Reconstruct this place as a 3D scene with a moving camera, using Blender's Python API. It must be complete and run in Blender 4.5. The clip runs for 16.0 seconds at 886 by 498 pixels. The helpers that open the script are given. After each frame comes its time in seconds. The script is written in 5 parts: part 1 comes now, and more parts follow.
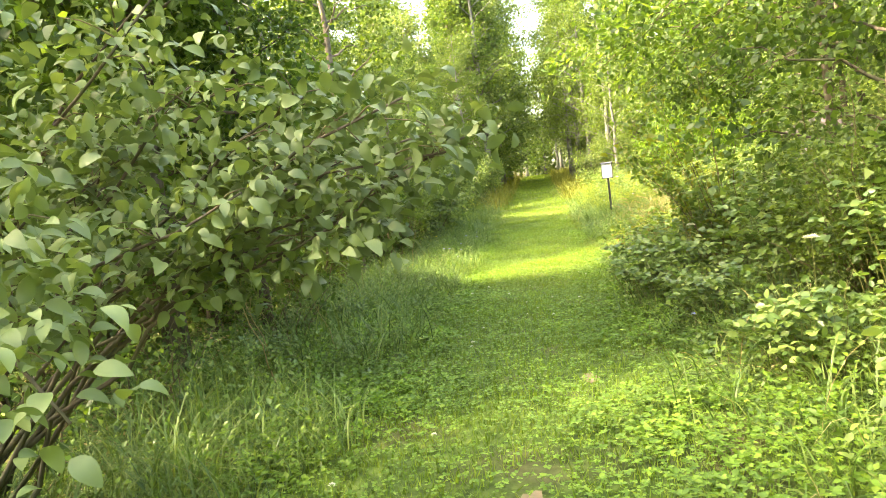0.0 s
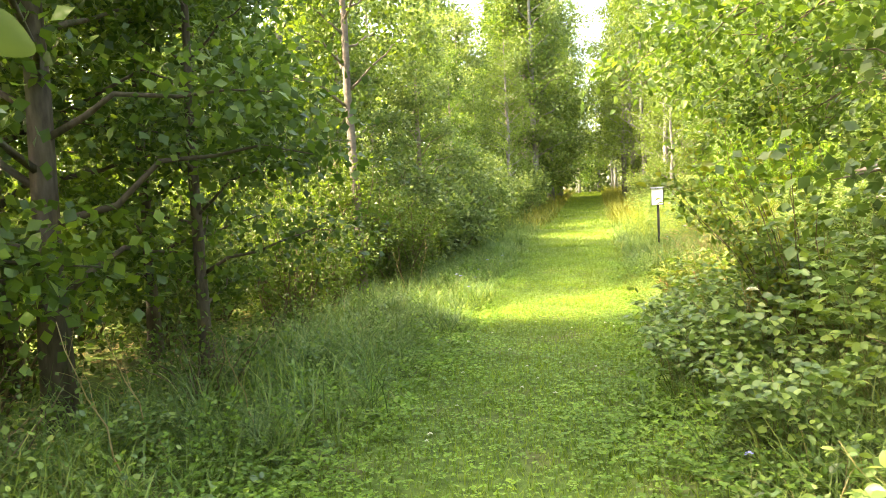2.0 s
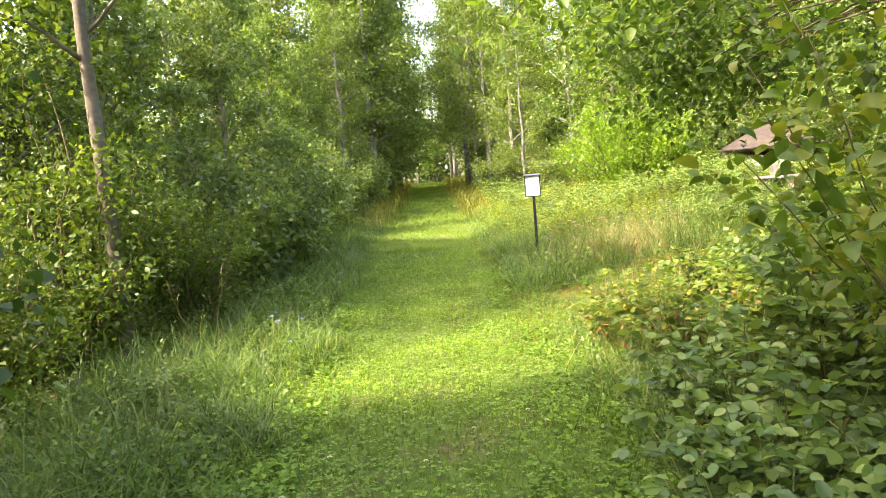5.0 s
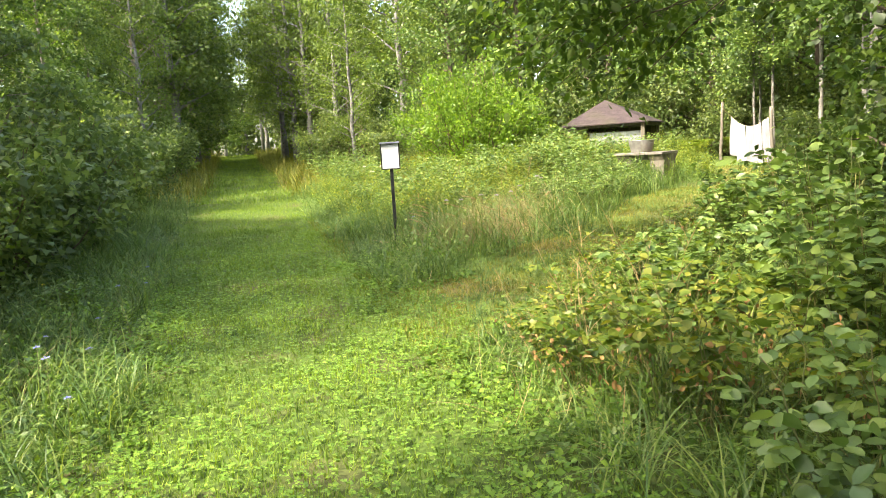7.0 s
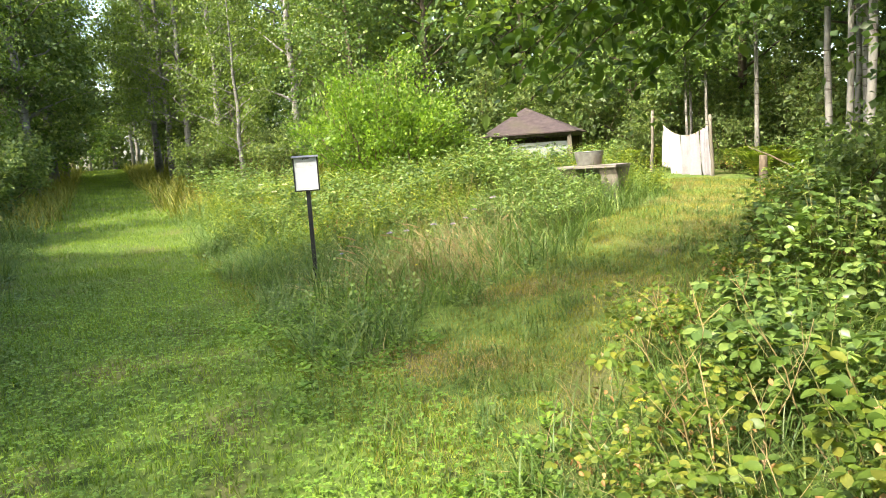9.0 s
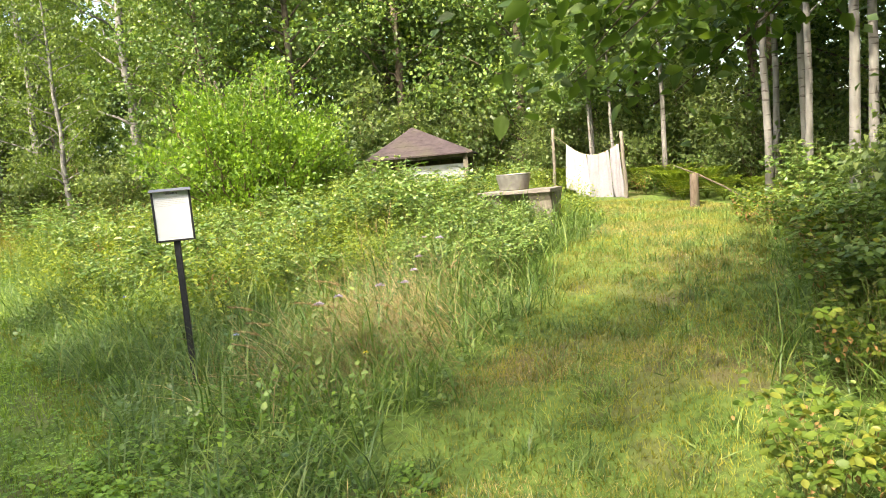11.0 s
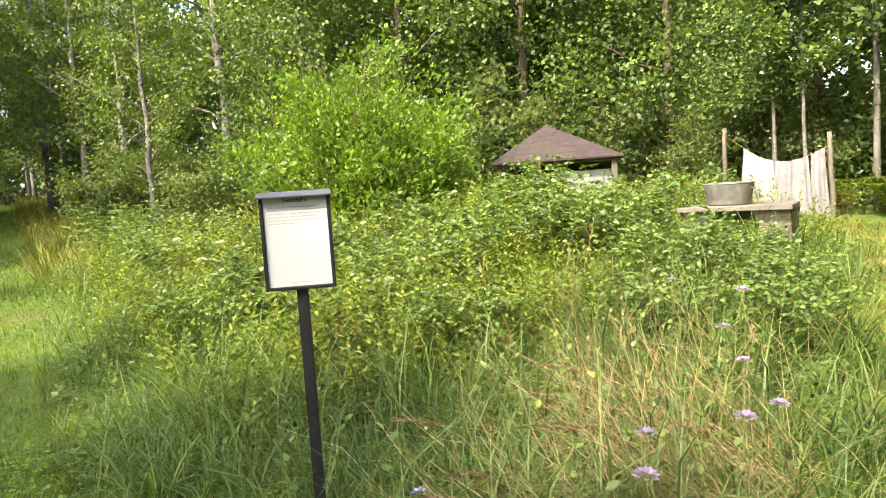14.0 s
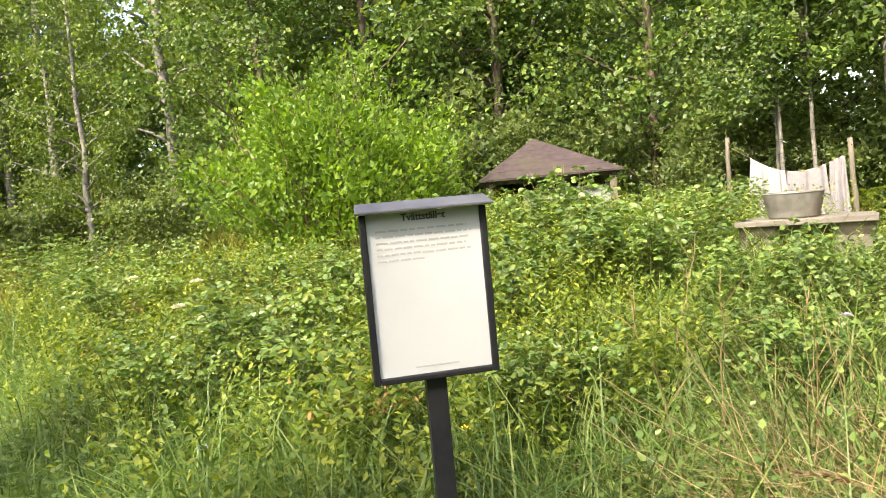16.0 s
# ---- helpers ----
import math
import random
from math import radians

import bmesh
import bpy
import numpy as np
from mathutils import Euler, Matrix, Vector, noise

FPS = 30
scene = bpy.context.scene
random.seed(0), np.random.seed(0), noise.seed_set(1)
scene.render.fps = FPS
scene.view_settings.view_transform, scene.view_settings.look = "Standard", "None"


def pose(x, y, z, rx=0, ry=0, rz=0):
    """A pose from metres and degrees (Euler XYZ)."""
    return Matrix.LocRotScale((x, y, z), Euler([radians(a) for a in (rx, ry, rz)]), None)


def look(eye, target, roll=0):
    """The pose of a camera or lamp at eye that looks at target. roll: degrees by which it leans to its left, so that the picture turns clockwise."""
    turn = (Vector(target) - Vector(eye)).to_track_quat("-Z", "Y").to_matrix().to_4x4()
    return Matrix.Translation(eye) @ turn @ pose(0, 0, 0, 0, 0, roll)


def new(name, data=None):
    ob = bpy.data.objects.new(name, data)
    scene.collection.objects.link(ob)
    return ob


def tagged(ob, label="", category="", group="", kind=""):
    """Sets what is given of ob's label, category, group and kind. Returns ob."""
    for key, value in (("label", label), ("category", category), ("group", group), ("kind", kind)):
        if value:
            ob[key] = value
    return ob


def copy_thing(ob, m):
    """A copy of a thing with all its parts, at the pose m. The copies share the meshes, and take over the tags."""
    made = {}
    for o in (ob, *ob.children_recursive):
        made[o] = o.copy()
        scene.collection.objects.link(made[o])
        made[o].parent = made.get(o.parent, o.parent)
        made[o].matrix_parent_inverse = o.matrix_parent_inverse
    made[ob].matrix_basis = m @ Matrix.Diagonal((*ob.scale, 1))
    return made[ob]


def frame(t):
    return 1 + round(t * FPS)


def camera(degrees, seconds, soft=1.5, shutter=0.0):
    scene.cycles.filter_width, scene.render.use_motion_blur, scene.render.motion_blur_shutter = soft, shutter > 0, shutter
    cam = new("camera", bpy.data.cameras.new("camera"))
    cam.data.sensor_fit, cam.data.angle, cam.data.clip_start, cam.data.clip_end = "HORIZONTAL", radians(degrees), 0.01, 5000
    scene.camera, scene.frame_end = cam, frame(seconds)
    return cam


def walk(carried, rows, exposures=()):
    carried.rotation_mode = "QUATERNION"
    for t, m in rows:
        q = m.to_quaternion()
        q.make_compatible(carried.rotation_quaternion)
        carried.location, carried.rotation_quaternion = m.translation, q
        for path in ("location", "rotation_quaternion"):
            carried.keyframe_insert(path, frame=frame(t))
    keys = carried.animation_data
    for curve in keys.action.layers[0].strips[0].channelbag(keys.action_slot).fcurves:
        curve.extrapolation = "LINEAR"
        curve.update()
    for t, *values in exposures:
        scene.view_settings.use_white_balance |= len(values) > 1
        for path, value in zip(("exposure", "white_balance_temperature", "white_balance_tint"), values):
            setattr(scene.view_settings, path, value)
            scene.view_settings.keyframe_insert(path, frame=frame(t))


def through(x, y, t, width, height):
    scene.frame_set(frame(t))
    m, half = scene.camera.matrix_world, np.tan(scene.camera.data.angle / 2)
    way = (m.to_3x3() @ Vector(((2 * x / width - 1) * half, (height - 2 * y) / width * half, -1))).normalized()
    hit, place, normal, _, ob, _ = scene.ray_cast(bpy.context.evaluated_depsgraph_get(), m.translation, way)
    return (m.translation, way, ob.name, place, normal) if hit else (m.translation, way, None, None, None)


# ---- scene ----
cam = camera(63.3, 16.0, soft=0.9)
PATH = [
    (0, (0.309, -3.716, 1.345), (0.022, -1.742, 1.202), -7.1),
    (0.5, (0.463, -3.212, 1.365), (0.231, -1.233, 1.194), -4.5),
    (1, (0.561, -2.742, 1.367), (0.057, -0.816, 1.186), -3.4),
    (1.5, (0.636, -2.342, 1.407), (0.095, -0.424, 1.239), -3.2),
    (2, (0.632, -1.913, 1.461), (0.212, 0.039, 1.348), -2.8),
    (2.5, (0.627, -1.348, 1.495), (0.268, 0.618, 1.433), -2.7),
    (3, (0.584, -0.783, 1.514), (0.274, 1.191, 1.426), -2.6),
    (3.5, (0.549, -0.216, 1.546), (0.331, 1.767, 1.403), -4.3),
    (4, (0.465, 0.42, 1.573), (0.309, 2.406, 1.388), -5.0),
    (4.5, (0.33, 1.036, 1.588), (0.284, 3.031, 1.456), -2.1),
    (5, (0.184, 1.747, 1.55), (0.204, 3.74, 1.386), -4.8),
    (5.2, (0.149, 1.983, 1.548), (0.241, 3.974, 1.378), -5.1),
    (7.3, (-0.23, 4.28, 1.488), (0.311, 6.185, 1.209), -3.4),
    (7.5, (-0.239, 4.531, 1.499), (0.288, 6.439, 1.214), -3.6),
    (8, (-0.232, 5.1, 1.529), (0.322, 7.004, 1.266), -4.4),
    (8.5, (-0.167, 5.653, 1.576), (0.542, 7.506, 1.323), -4.1),
    (9, (-0.075, 6.257, 1.575), (0.756, 8.058, 1.321), -3.9),
    (9.5, (-0.002, 6.804, 1.581), (0.95, 8.545, 1.337), -4.0),
    (9.7, (0.04, 7.051, 1.614), (1.039, 8.767, 1.373), -4.2),
    (11.8, (0.51, 9.401, 1.64), (1.808, 10.908, 1.43), -5.3),
    (12, (0.555, 9.582, 1.636), (1.891, 11.055, 1.424), -5.2),
    (12.5, (0.678, 10.027, 1.671), (2.1, 11.415, 1.446), -4.8),
    (13, (0.801, 10.348, 1.659), (2.191, 11.768, 1.436), -3.7),
    (13.5, (0.938, 10.731, 1.668), (2.105, 12.344, 1.472), -3.1),
    (14, (0.961, 11.238, 1.673), (1.979, 12.95, 1.496), -3.9),
    (14.5, (0.941, 11.698, 1.683), (1.842, 13.476, 1.523), -5.2),
    (15, (0.998, 12.156, 1.676), (1.825, 13.972, 1.551), -5.5),
    (15.5, (1.032, 12.492, 1.673), (2.019, 14.228, 1.559), -5.5),
    (16, (1.054, 12.665, 1.674), (2.211, 14.292, 1.55), -5.3),
]
EXPOSURES = [(0.0, 3.85, 8800, 9), (2.0, 3.9, 8900, 10), (3.5, 3.7, 8600, 10), (5.0, 3.3, 8200, 10), (7.5, 2.8, 7100, 9), (9.0, 2.68, 7000, 7), (12.5, 2.65, 7400, 11), (16.0, 2.42, 7400, 11)]
walk(cam, [(t, look(eye, target, roll)) for t, eye, target, roll in PATH], EXPOSURES)

# ---- light ----
SUN_AZ, SUN_EL = 250.0, 45.0
world = bpy.data.worlds.new("sky")
scene.world = world
world.use_nodes = True
wn = world.node_tree.nodes
sky = wn.new("ShaderNodeTexSky")
sky.sky_type = 'NISHITA'
sky.sun_disc = False
sky.sun_elevation = radians(SUN_EL)
sky.sun_rotation = radians(SUN_AZ)
sky.air_density, sky.dust_density, sky.ozone_density = 1.0, 4.0, 0.6
wn["Background"].inputs[1].default_value = 0.15
world.node_tree.links.new(sky.outputs[0], wn["Background"].inputs[0])
sun = new("sun", bpy.data.lights.new("sun", 'SUN'))
sun.data.energy, sun.data.angle, sun.data.color = 2.0, radians(1.2), (1.0, 0.95, 0.84)
sa, se = radians(SUN_AZ), radians(SUN_EL)
toward = Vector((math.sin(sa) * math.cos(se), math.cos(sa) * math.cos(se), math.sin(se)))
sun.matrix_world = look(toward * 50, (0, 0, 0))

# ---- materials ----
def nodes_of(name):
    m = bpy.data.materials.new(name)
    m.use_nodes = True
    nt = m.node_tree
    return m, nt, nt.nodes["Principled BSDF"]


def ramp(nt, stops, fac):
    r = nt.nodes.new("ShaderNodeValToRGB")
    els = r.color_ramp.elements
    while len(els) < len(stops):
        els.new(0.5)
    for e, (p, c) in zip(els, stops):
        e.position, e.color = p, (*c, 1)
    nt.links.new(fac, r.inputs[0])
    return r.outputs[0]


def noise_of(nt, scale, detail=4.0, coord="Object", stretch=None):
    tc = nt.nodes.new("ShaderNodeTexCoord")
    n = nt.nodes.new("ShaderNodeTexNoise")
    n.inputs["Scale"].default_value, n.inputs["Detail"].default_value = scale, detail
    src = tc.outputs[coord]
    if stretch:
        mp = nt.nodes.new("ShaderNodeMapping")
        mp.inputs["Scale"].default_value = stretch
        nt.links.new(src, mp.inputs[0])
        src = mp.outputs[0]
    nt.links.new(src, n.inputs["Vector"])
    return n.outputs["Fac"]


def mixed(nt, a, b, fac, mode='MIX'):
    m = nt.nodes.new("ShaderNodeMix")
    m.data_type, m.blend_type = 'RGBA', mode
    for sock, v in ((m.inputs[0], fac), (m.inputs[6], a), (m.inputs[7], b)):
        if isinstance(v, bpy.types.NodeSocket):
            nt.links.new(v, sock)
        else:
            sock.default_value = (*v, 1) if isinstance(v, tuple) else v
    return m.outputs[2]


def bump(nt, bsdf, height, strength=0.4, dist=0.02):
    b = nt.nodes.new("ShaderNodeBump")
    b.inputs["Strength"].default_value, b.inputs["Distance"].default_value = strength, dist
    nt.links.new(height, b.inputs["Height"])
    nt.links.new(b.outputs[0], bsdf.inputs["Normal"])


def leaf_mat(name, dark, mid, light, through=0.4, rough=0.45, patch=0.5, spec=0.4):
    """Leaf blades: colour varies from leaf to leaf and in larger drifts; part of the light goes through."""
    m, nt, p = nodes_of(name)
    g = nt.nodes.new("ShaderNodeNewGeometry")
    per = ramp(nt, [(0.0, dark), (0.55, mid), (1.0, light)], g.outputs["Random Per Island"])
    big = ramp(nt, [(0.35, (0.72, 0.72, 0.72)), (0.65, (1.2, 1.15, 1.0))], noise_of(nt, patch, 2.0))
    col = mixed(nt, per, big, 1.0, 'MULTIPLY')
    nt.links.new(col, p.inputs["Base Color"])
    p.inputs["Roughness"].default_value = rough
    p.inputs["Specular IOR Level"].default_value = spec
    tr = nt.nodes.new("ShaderNodeBsdfTranslucent")
    nt.links.new(mixed(nt, col, (1.25, 1.25, 0.55), 1.0, 'MULTIPLY'), tr.inputs[0])
    ms = nt.nodes.new("ShaderNodeMixShader")
    ms.inputs[0].default_value = through
    nt.links.new(p.outputs[0], ms.inputs[1])
    nt.links.new(tr.outputs[0], ms.inputs[2])
    nt.links.new(ms.outputs[0], nt.nodes["Material Output"].inputs[0])
    return m


def rough_mat(name, a, b, scale, rough=0.85, strength=0.5, stretch=None, c=None, spec=0.3, metal=0.0, dist=0.01):
    m, nt, p = nodes_of(name)
    n1, n2 = noise_of(nt, scale, 6.0, stretch=stretch), noise_of(nt, scale * 0.17, 3.0, stretch=stretch)
    col = ramp(nt, [(0.3, a), (0.7, b)], n1)
    col = mixed(nt, col, c or tuple(0.6 * v for v in a), ramp(nt, [(0.5, (0, 0, 0)), (0.75, (0.8, 0.8, 0.8))], n2))
    nt.links.new(col, p.inputs["Base Color"])
    p.inputs["Roughness"].default_value = rough
    p.inputs["Specular IOR Level"].default_value = spec
    p.inputs["Metallic"].default_value = metal
    bump(nt, p, n1, strength, dist)
    return m


M_ALDER = leaf_mat("alder_leaf", (0.046, 0.088, 0.022), (0.082, 0.150, 0.032), (0.150, 0.225, 0.046), 0.5)
M_SALLOW = leaf_mat("sallow_leaf", (0.085, 0.130, 0.052), (0.125, 0.180, 0.076), (0.180, 0.245, 0.105), 0.3, 0.5)
M_BIRCHLEAF = leaf_mat("birch_leaf", (0.060, 0.105, 0.020), (0.095, 0.155, 0.028), (0.150, 0.215, 0.040), 0.45)
M_GREYLEAF = leaf_mat("aspen_leaf", (0.078, 0.126, 0.046), (0.134, 0.198, 0.072), (0.222, 0.290, 0.104), 0.52)
M_BUSH = leaf_mat("bush_leaf", (0.085, 0.170, 0.022), (0.150, 0.270, 0.034), (0.225, 0.345, 0.050), 0.5)
M_MAPLE = leaf_mat("maple_leaf", (0.050, 0.098, 0.028), (0.094, 0.168, 0.042), (0.180, 0.255, 0.062), 0.4)
M_BRAMBLE = leaf_mat("bramble_leaf", (0.066, 0.125, 0.036), (0.128, 0.215, 0.058), (0.225, 0.310, 0.085), 0.4, 0.4, 0.9, 0.5)
M_WEED = leaf_mat("meadow_weed_leaf", (0.080, 0.140, 0.024), (0.170, 0.235, 0.036), (0.290, 0.330, 0.056), 0.45, 0.5, 1.6)
M_YELLOWLEAF = leaf_mat("yellowing_leaf", (0.075, 0.135, 0.024), (0.135, 0.210, 0.032), (0.250, 0.260, 0.046), 0.45)
M_GRASS = leaf_mat("short_grass", (0.100, 0.177, 0.026), (0.147, 0.242, 0.033), (0.236, 0.307, 0.052), 0.4, 0.5, 0.9, 0.25)
M_DRYGREEN = leaf_mat("yellowing_grass", (0.120, 0.150, 0.026), (0.185, 0.205, 0.038), (0.290, 0.265, 0.070), 0.35, 0.55, 1.4, 0.25)
M_TALL = leaf_mat("tall_grass", (0.060, 0.118, 0.032), (0.112, 0.195, 0.050), (0.215, 0.280, 0.085), 0.4, 0.45, 0.7, 0.35)
M_STRAW = leaf_mat("dry_grass", (0.19, 0.145, 0.075), (0.31, 0.245, 0.130), (0.43, 0.35, 0.20), 0.25, 0.7, 0.8, 0.2)
M_PLUME = leaf_mat("plume", (0.26, 0.18, 0.11), (0.38, 0.28, 0.17), (0.52, 0.42, 0.27), 0.3, 0.7)
M_CLOVER = leaf_mat("clover_leaf", (0.090, 0.179, 0.027), (0.134, 0.246, 0.036), (0.202, 0.314, 0.050), 0.35, 0.5, 0.9, 0.3)
M_FERN = leaf_mat("fern_leaf", (0.090, 0.150, 0.020), (0.140, 0.205, 0.026), (0.220, 0.260, 0.040), 0.45)
M_PETAL = leaf_mat("lilac_petal", (0.28, 0.22, 0.40), (0.35, 0.29, 0.47), (0.44, 0.38, 0.54), 0.3, 0.6)
M_BLUE = leaf_mat("blue_petal", (0.16, 0.18, 0.55), (0.24, 0.26, 0.68), (0.36, 0.38, 0.78), 0.3, 0.6)
M_WHITEPETAL = leaf_mat("white_petal", (0.525, 0.525, 0.495), (0.585, 0.585, 0.555), (0.637, 0.637, 0.600), 0.3, 0.6)
M_YELLOWPETAL = leaf_mat("yellow_petal", (0.60, 0.44, 0.03), (0.70, 0.55, 0.04), (0.80, 0.65, 0.06), 0.3, 0.6)
M_BARK = rough_mat("dark_bark", (0.055, 0.040, 0.028), (0.120, 0.095, 0.070), 22, 0.9, 0.8, (1, 1, 0.25), (0.05, 0.07, 0.03))
M_GREYBARK = rough_mat("grey_bark", (0.16, 0.13, 0.10), (0.30, 0.26, 0.21), 18, 0.85, 0.6, (1, 1, 0.35), (0.09, 0.07, 0.05))
M_PINKBIRCH = rough_mat("pink_birch_bark", (0.10, 0.08, 0.068), (0.19, 0.155, 0.132), 9, 0.8, 0.5, (1, 1, 1.8), (0.10, 0.08, 0.06))
M_TWIG = rough_mat("twig_bark", (0.09, 0.07, 0.035), (0.17, 0.14, 0.07), 30, 0.8, 0.4)
M_STEM = rough_mat("green_stem", (0.10, 0.13, 0.035), (0.17, 0.17, 0.06), 20, 0.7, 0.2, None, (0.20, 0.12, 0.05))
M_WOOD = rough_mat("weathered_wood", (0.085, 0.075, 0.06), (0.165, 0.148, 0.122), 14, 0.9, 0.6, (1, 1, 0.12), (0.09, 0.08, 0.06), dist=0.006)
M_BENCH = rough_mat("bench_wood", (0.10, 0.09, 0.08), (0.20, 0.182, 0.16), 16, 0.9, 0.6, (1, 0.15, 1), (0.10, 0.09, 0.075), dist=0.006)
M_ROOF = rough_mat("roof_felt", (0.030, 0.022, 0.024), (0.056, 0.042, 0.044), 9, 0.9, 0.5, None, (0.05, 0.045, 0.03))
M_TUB = rough_mat("zinc", (0.15, 0.147, 0.135), (0.26, 0.255, 0.235), 10, 0.5, 0.3, None, (0.22, 0.15, 0.08), 0.5, 0.4, 0.004)
M_RUST = rough_mat("rusty_zinc", (0.24, 0.135, 0.055), (0.36, 0.22, 0.09), 12, 0.7, 0.3, None, (0.24, 0.14, 0.06))
M_SHEETMETAL = rough_mat("grey_board", (0.20, 0.225, 0.235), (0.28, 0.305, 0.315), 5, 0.6, 0.2, None, (0.15, 0.17, 0.17))
M_CLOTH = rough_mat("white_linen", (0.245, 0.24, 0.26), (0.29, 0.285, 0.305), 30, 0.95, 0.2, None, (0.205, 0.195, 0.20), 0.1, 0.0, 0.003)
M_CLOTH2 = rough_mat("grey_linen", (0.185, 0.178, 0.195), (0.225, 0.218, 0.236), 30, 0.95, 0.2, None, (0.16, 0.15, 0.155), 0.1, 0.0, 0.003)
M_BLACK = rough_mat("black_paint", (0.009, 0.010, 0.013), (0.017, 0.018, 0.022), 40, 0.5, 0.1, None, (0.02, 0.02, 0.023), 0.25, 0.0, 0.002)
# hood colour lifted to lilac grey to carry the sky's reflection
M_HOOD = rough_mat("sky_tinted_paint", (0.045, 0.044, 0.056), (0.075, 0.073, 0.088), 30, 0.4, 0.1, None, (0.10, 0.10, 0.11), 0.5, 0.0, 0.002)
M_PAPER = rough_mat("white_panel", (0.49, 0.52, 0.55), (0.52, 0.55, 0.58), 8, 0.5, 0.02, None, (0.46, 0.49, 0.51), 0.5, 0.0, 0.001)
M_INK = rough_mat("ink", (0.05, 0.05, 0.05), (0.08, 0.08, 0.08), 8, 0.7, 0.0)
M_GREYINK = rough_mat("grey_ink", (0.38, 0.38, 0.385), (0.43, 0.43, 0.435), 8, 0.7, 0.0)


def birch_bark():
    m, nt, p = nodes_of("birch_bark")
    base = ramp(nt, [(0.3, (0.080, 0.076, 0.068)), (0.7, (0.185, 0.178, 0.162))], noise_of(nt, 6, 5, stretch=(1, 1, 0.5)))
    scars = ramp(nt, [(0.60, (0, 0, 0)), (0.66, (1, 1, 1))], noise_of(nt, 9, 5, stretch=(0.5, 0.5, 2.6)))
    nt.links.new(mixed(nt, base, (0.05, 0.042, 0.034), scars), p.inputs["Base Color"])
    p.inputs["Roughness"].default_value = 0.8
    bump(nt, p, noise_of(nt, 25, 5), 0.4, 0.01)
    return m


def ground_mat():
    m, nt, p = nodes_of("meadow_soil")
    fine = noise_of(nt, 14, 8)
    mid = noise_of(nt, 1.3, 5)
    col = ramp(nt, [(0.3, (0.040, 0.062, 0.014)), (0.55, (0.080, 0.125, 0.024)), (0.8, (0.120, 0.150, 0.040))], fine)
    col = mixed(nt, col, (0.110, 0.085, 0.045), ramp(nt, [(0.52, (0, 0, 0)), (0.70, (0.75, 0.75, 0.75))], mid))
    nt.links.new(col, p.inputs["Base Color"])
    p.inputs["Roughness"].default_value = 0.95
    p.inputs["Specular IOR Level"].default_value = 0.15
    bump(nt, p, fine, 0.8, 0.03)
    return m


def soil_mat():
    return rough_mat("bare_soil", (0.20, 0.15, 0.10), (0.30, 0.23, 0.15), 18, 0.95, 0.7, None, (0.16, 0.15, 0.06), 0.15)


M_BIRCH, M_GROUND, M_SOIL = birch_bark(), ground_mat(), soil_mat()

# ---- geometry helpers ----
rng = np.random.default_rng(11)
BLADE3 = (np.array([[-0.5, 0, 0], [0.5, 0, 0], [-0.40, 0.55, 0.13], [0.40, 0.55, 0.13], [0, 0.96, 0.58]]), np.array([[0, 1, 3], [0, 3, 2], [2, 3, 4]]))
BLADE1 = (np.array([[-0.5, 0, 0], [0.5, 0, 0], [0, 1, 0.15]]), np.array([[0, 1, 2]]))
LEAF4 = (np.array([[0, 0, 0], [0.40, 0.48, 0.09], [0, 1, -0.04], [-0.40, 0.48, 0.09]]), np.array([[0, 1, 2], [0, 2, 3]]))
LEAF7 = (np.array([[0, 0, 0], [0.26, 0.22, 0.05], [0.34, 0.55, 0.07], [0.20, 0.85, 0.02], [0, 1, -0.07], [-0.20, 0.85, 0.02], [-0.34, 0.55, 0.07], [-0.26, 0.22, 0.05], [0, 0.5, -0.01]]),
         np.array([[8, 0, 1], [8, 1, 2], [8, 2, 3], [8, 3, 4], [8, 4, 5], [8, 5, 6], [8, 6, 7], [8, 7, 0]]))
LEAF6 = (np.array([[0, 0, -0.01], [0.31, 0.28, 0.07], [0.23, 0.68, 0.05], [0, 1, -0.08], [-0.23, 0.68, 0.05], [-0.31, 0.28, 0.07]]), np.array([[0, 1, 2], [0, 2, 3], [0, 3, 4], [0, 4, 5]]))
DELTA = (np.array([[-0.42, 0.08, 0.05], [0.42, 0.04, 0.03], [0, 1, -0.06]]), np.array([[0, 1, 2]]))


def fine_leaf(rows=8):
    """A broad leaf with a curved outline, a folded midrib and a drooping tip."""
    t = np.linspace(0, 1, rows)
    w = 0.40 * np.sin(np.pi * t ** 0.85) ** 0.75
    w[0] = w[-1] = 0.004
    v, f = [], []
    for k in range(rows):
        z = 0.10 * np.sin(np.pi * t[k]) - 0.16 * t[k] ** 2
        v += [(-w[k], t[k], z + 0.22 * w[k]), (0, t[k], z), (w[k], t[k], z + 0.22 * w[k])]
    for k in range(rows - 1):
        a = 3 * k
        f += [(a, a + 1, a + 4), (a, a + 4, a + 3), (a + 1, a + 2, a + 5), (a + 1, a + 5, a + 4)]
    return np.array(v), np.array(f)



def arch_blade(rows=6):
    """A long grass blade that bends over towards its tip."""
    t = np.linspace(0, 1, rows)
    v, f = [], []
    for k in range(rows):
        w = 0.5 * (1 - t[k] ** 2.5) ** 0.8 + 0.02
        y, z = t[k] - 0.30 * t[k] ** 3, 0.62 * t[k] ** 2.1
        v += [(-w, y, z), (w, y, z)]
    for k in range(rows - 1):
        a = 2 * k
        f += [(a, a + 1, a + 3), (a, a + 3, a + 2)]
    return np.array(v), np.array(f)


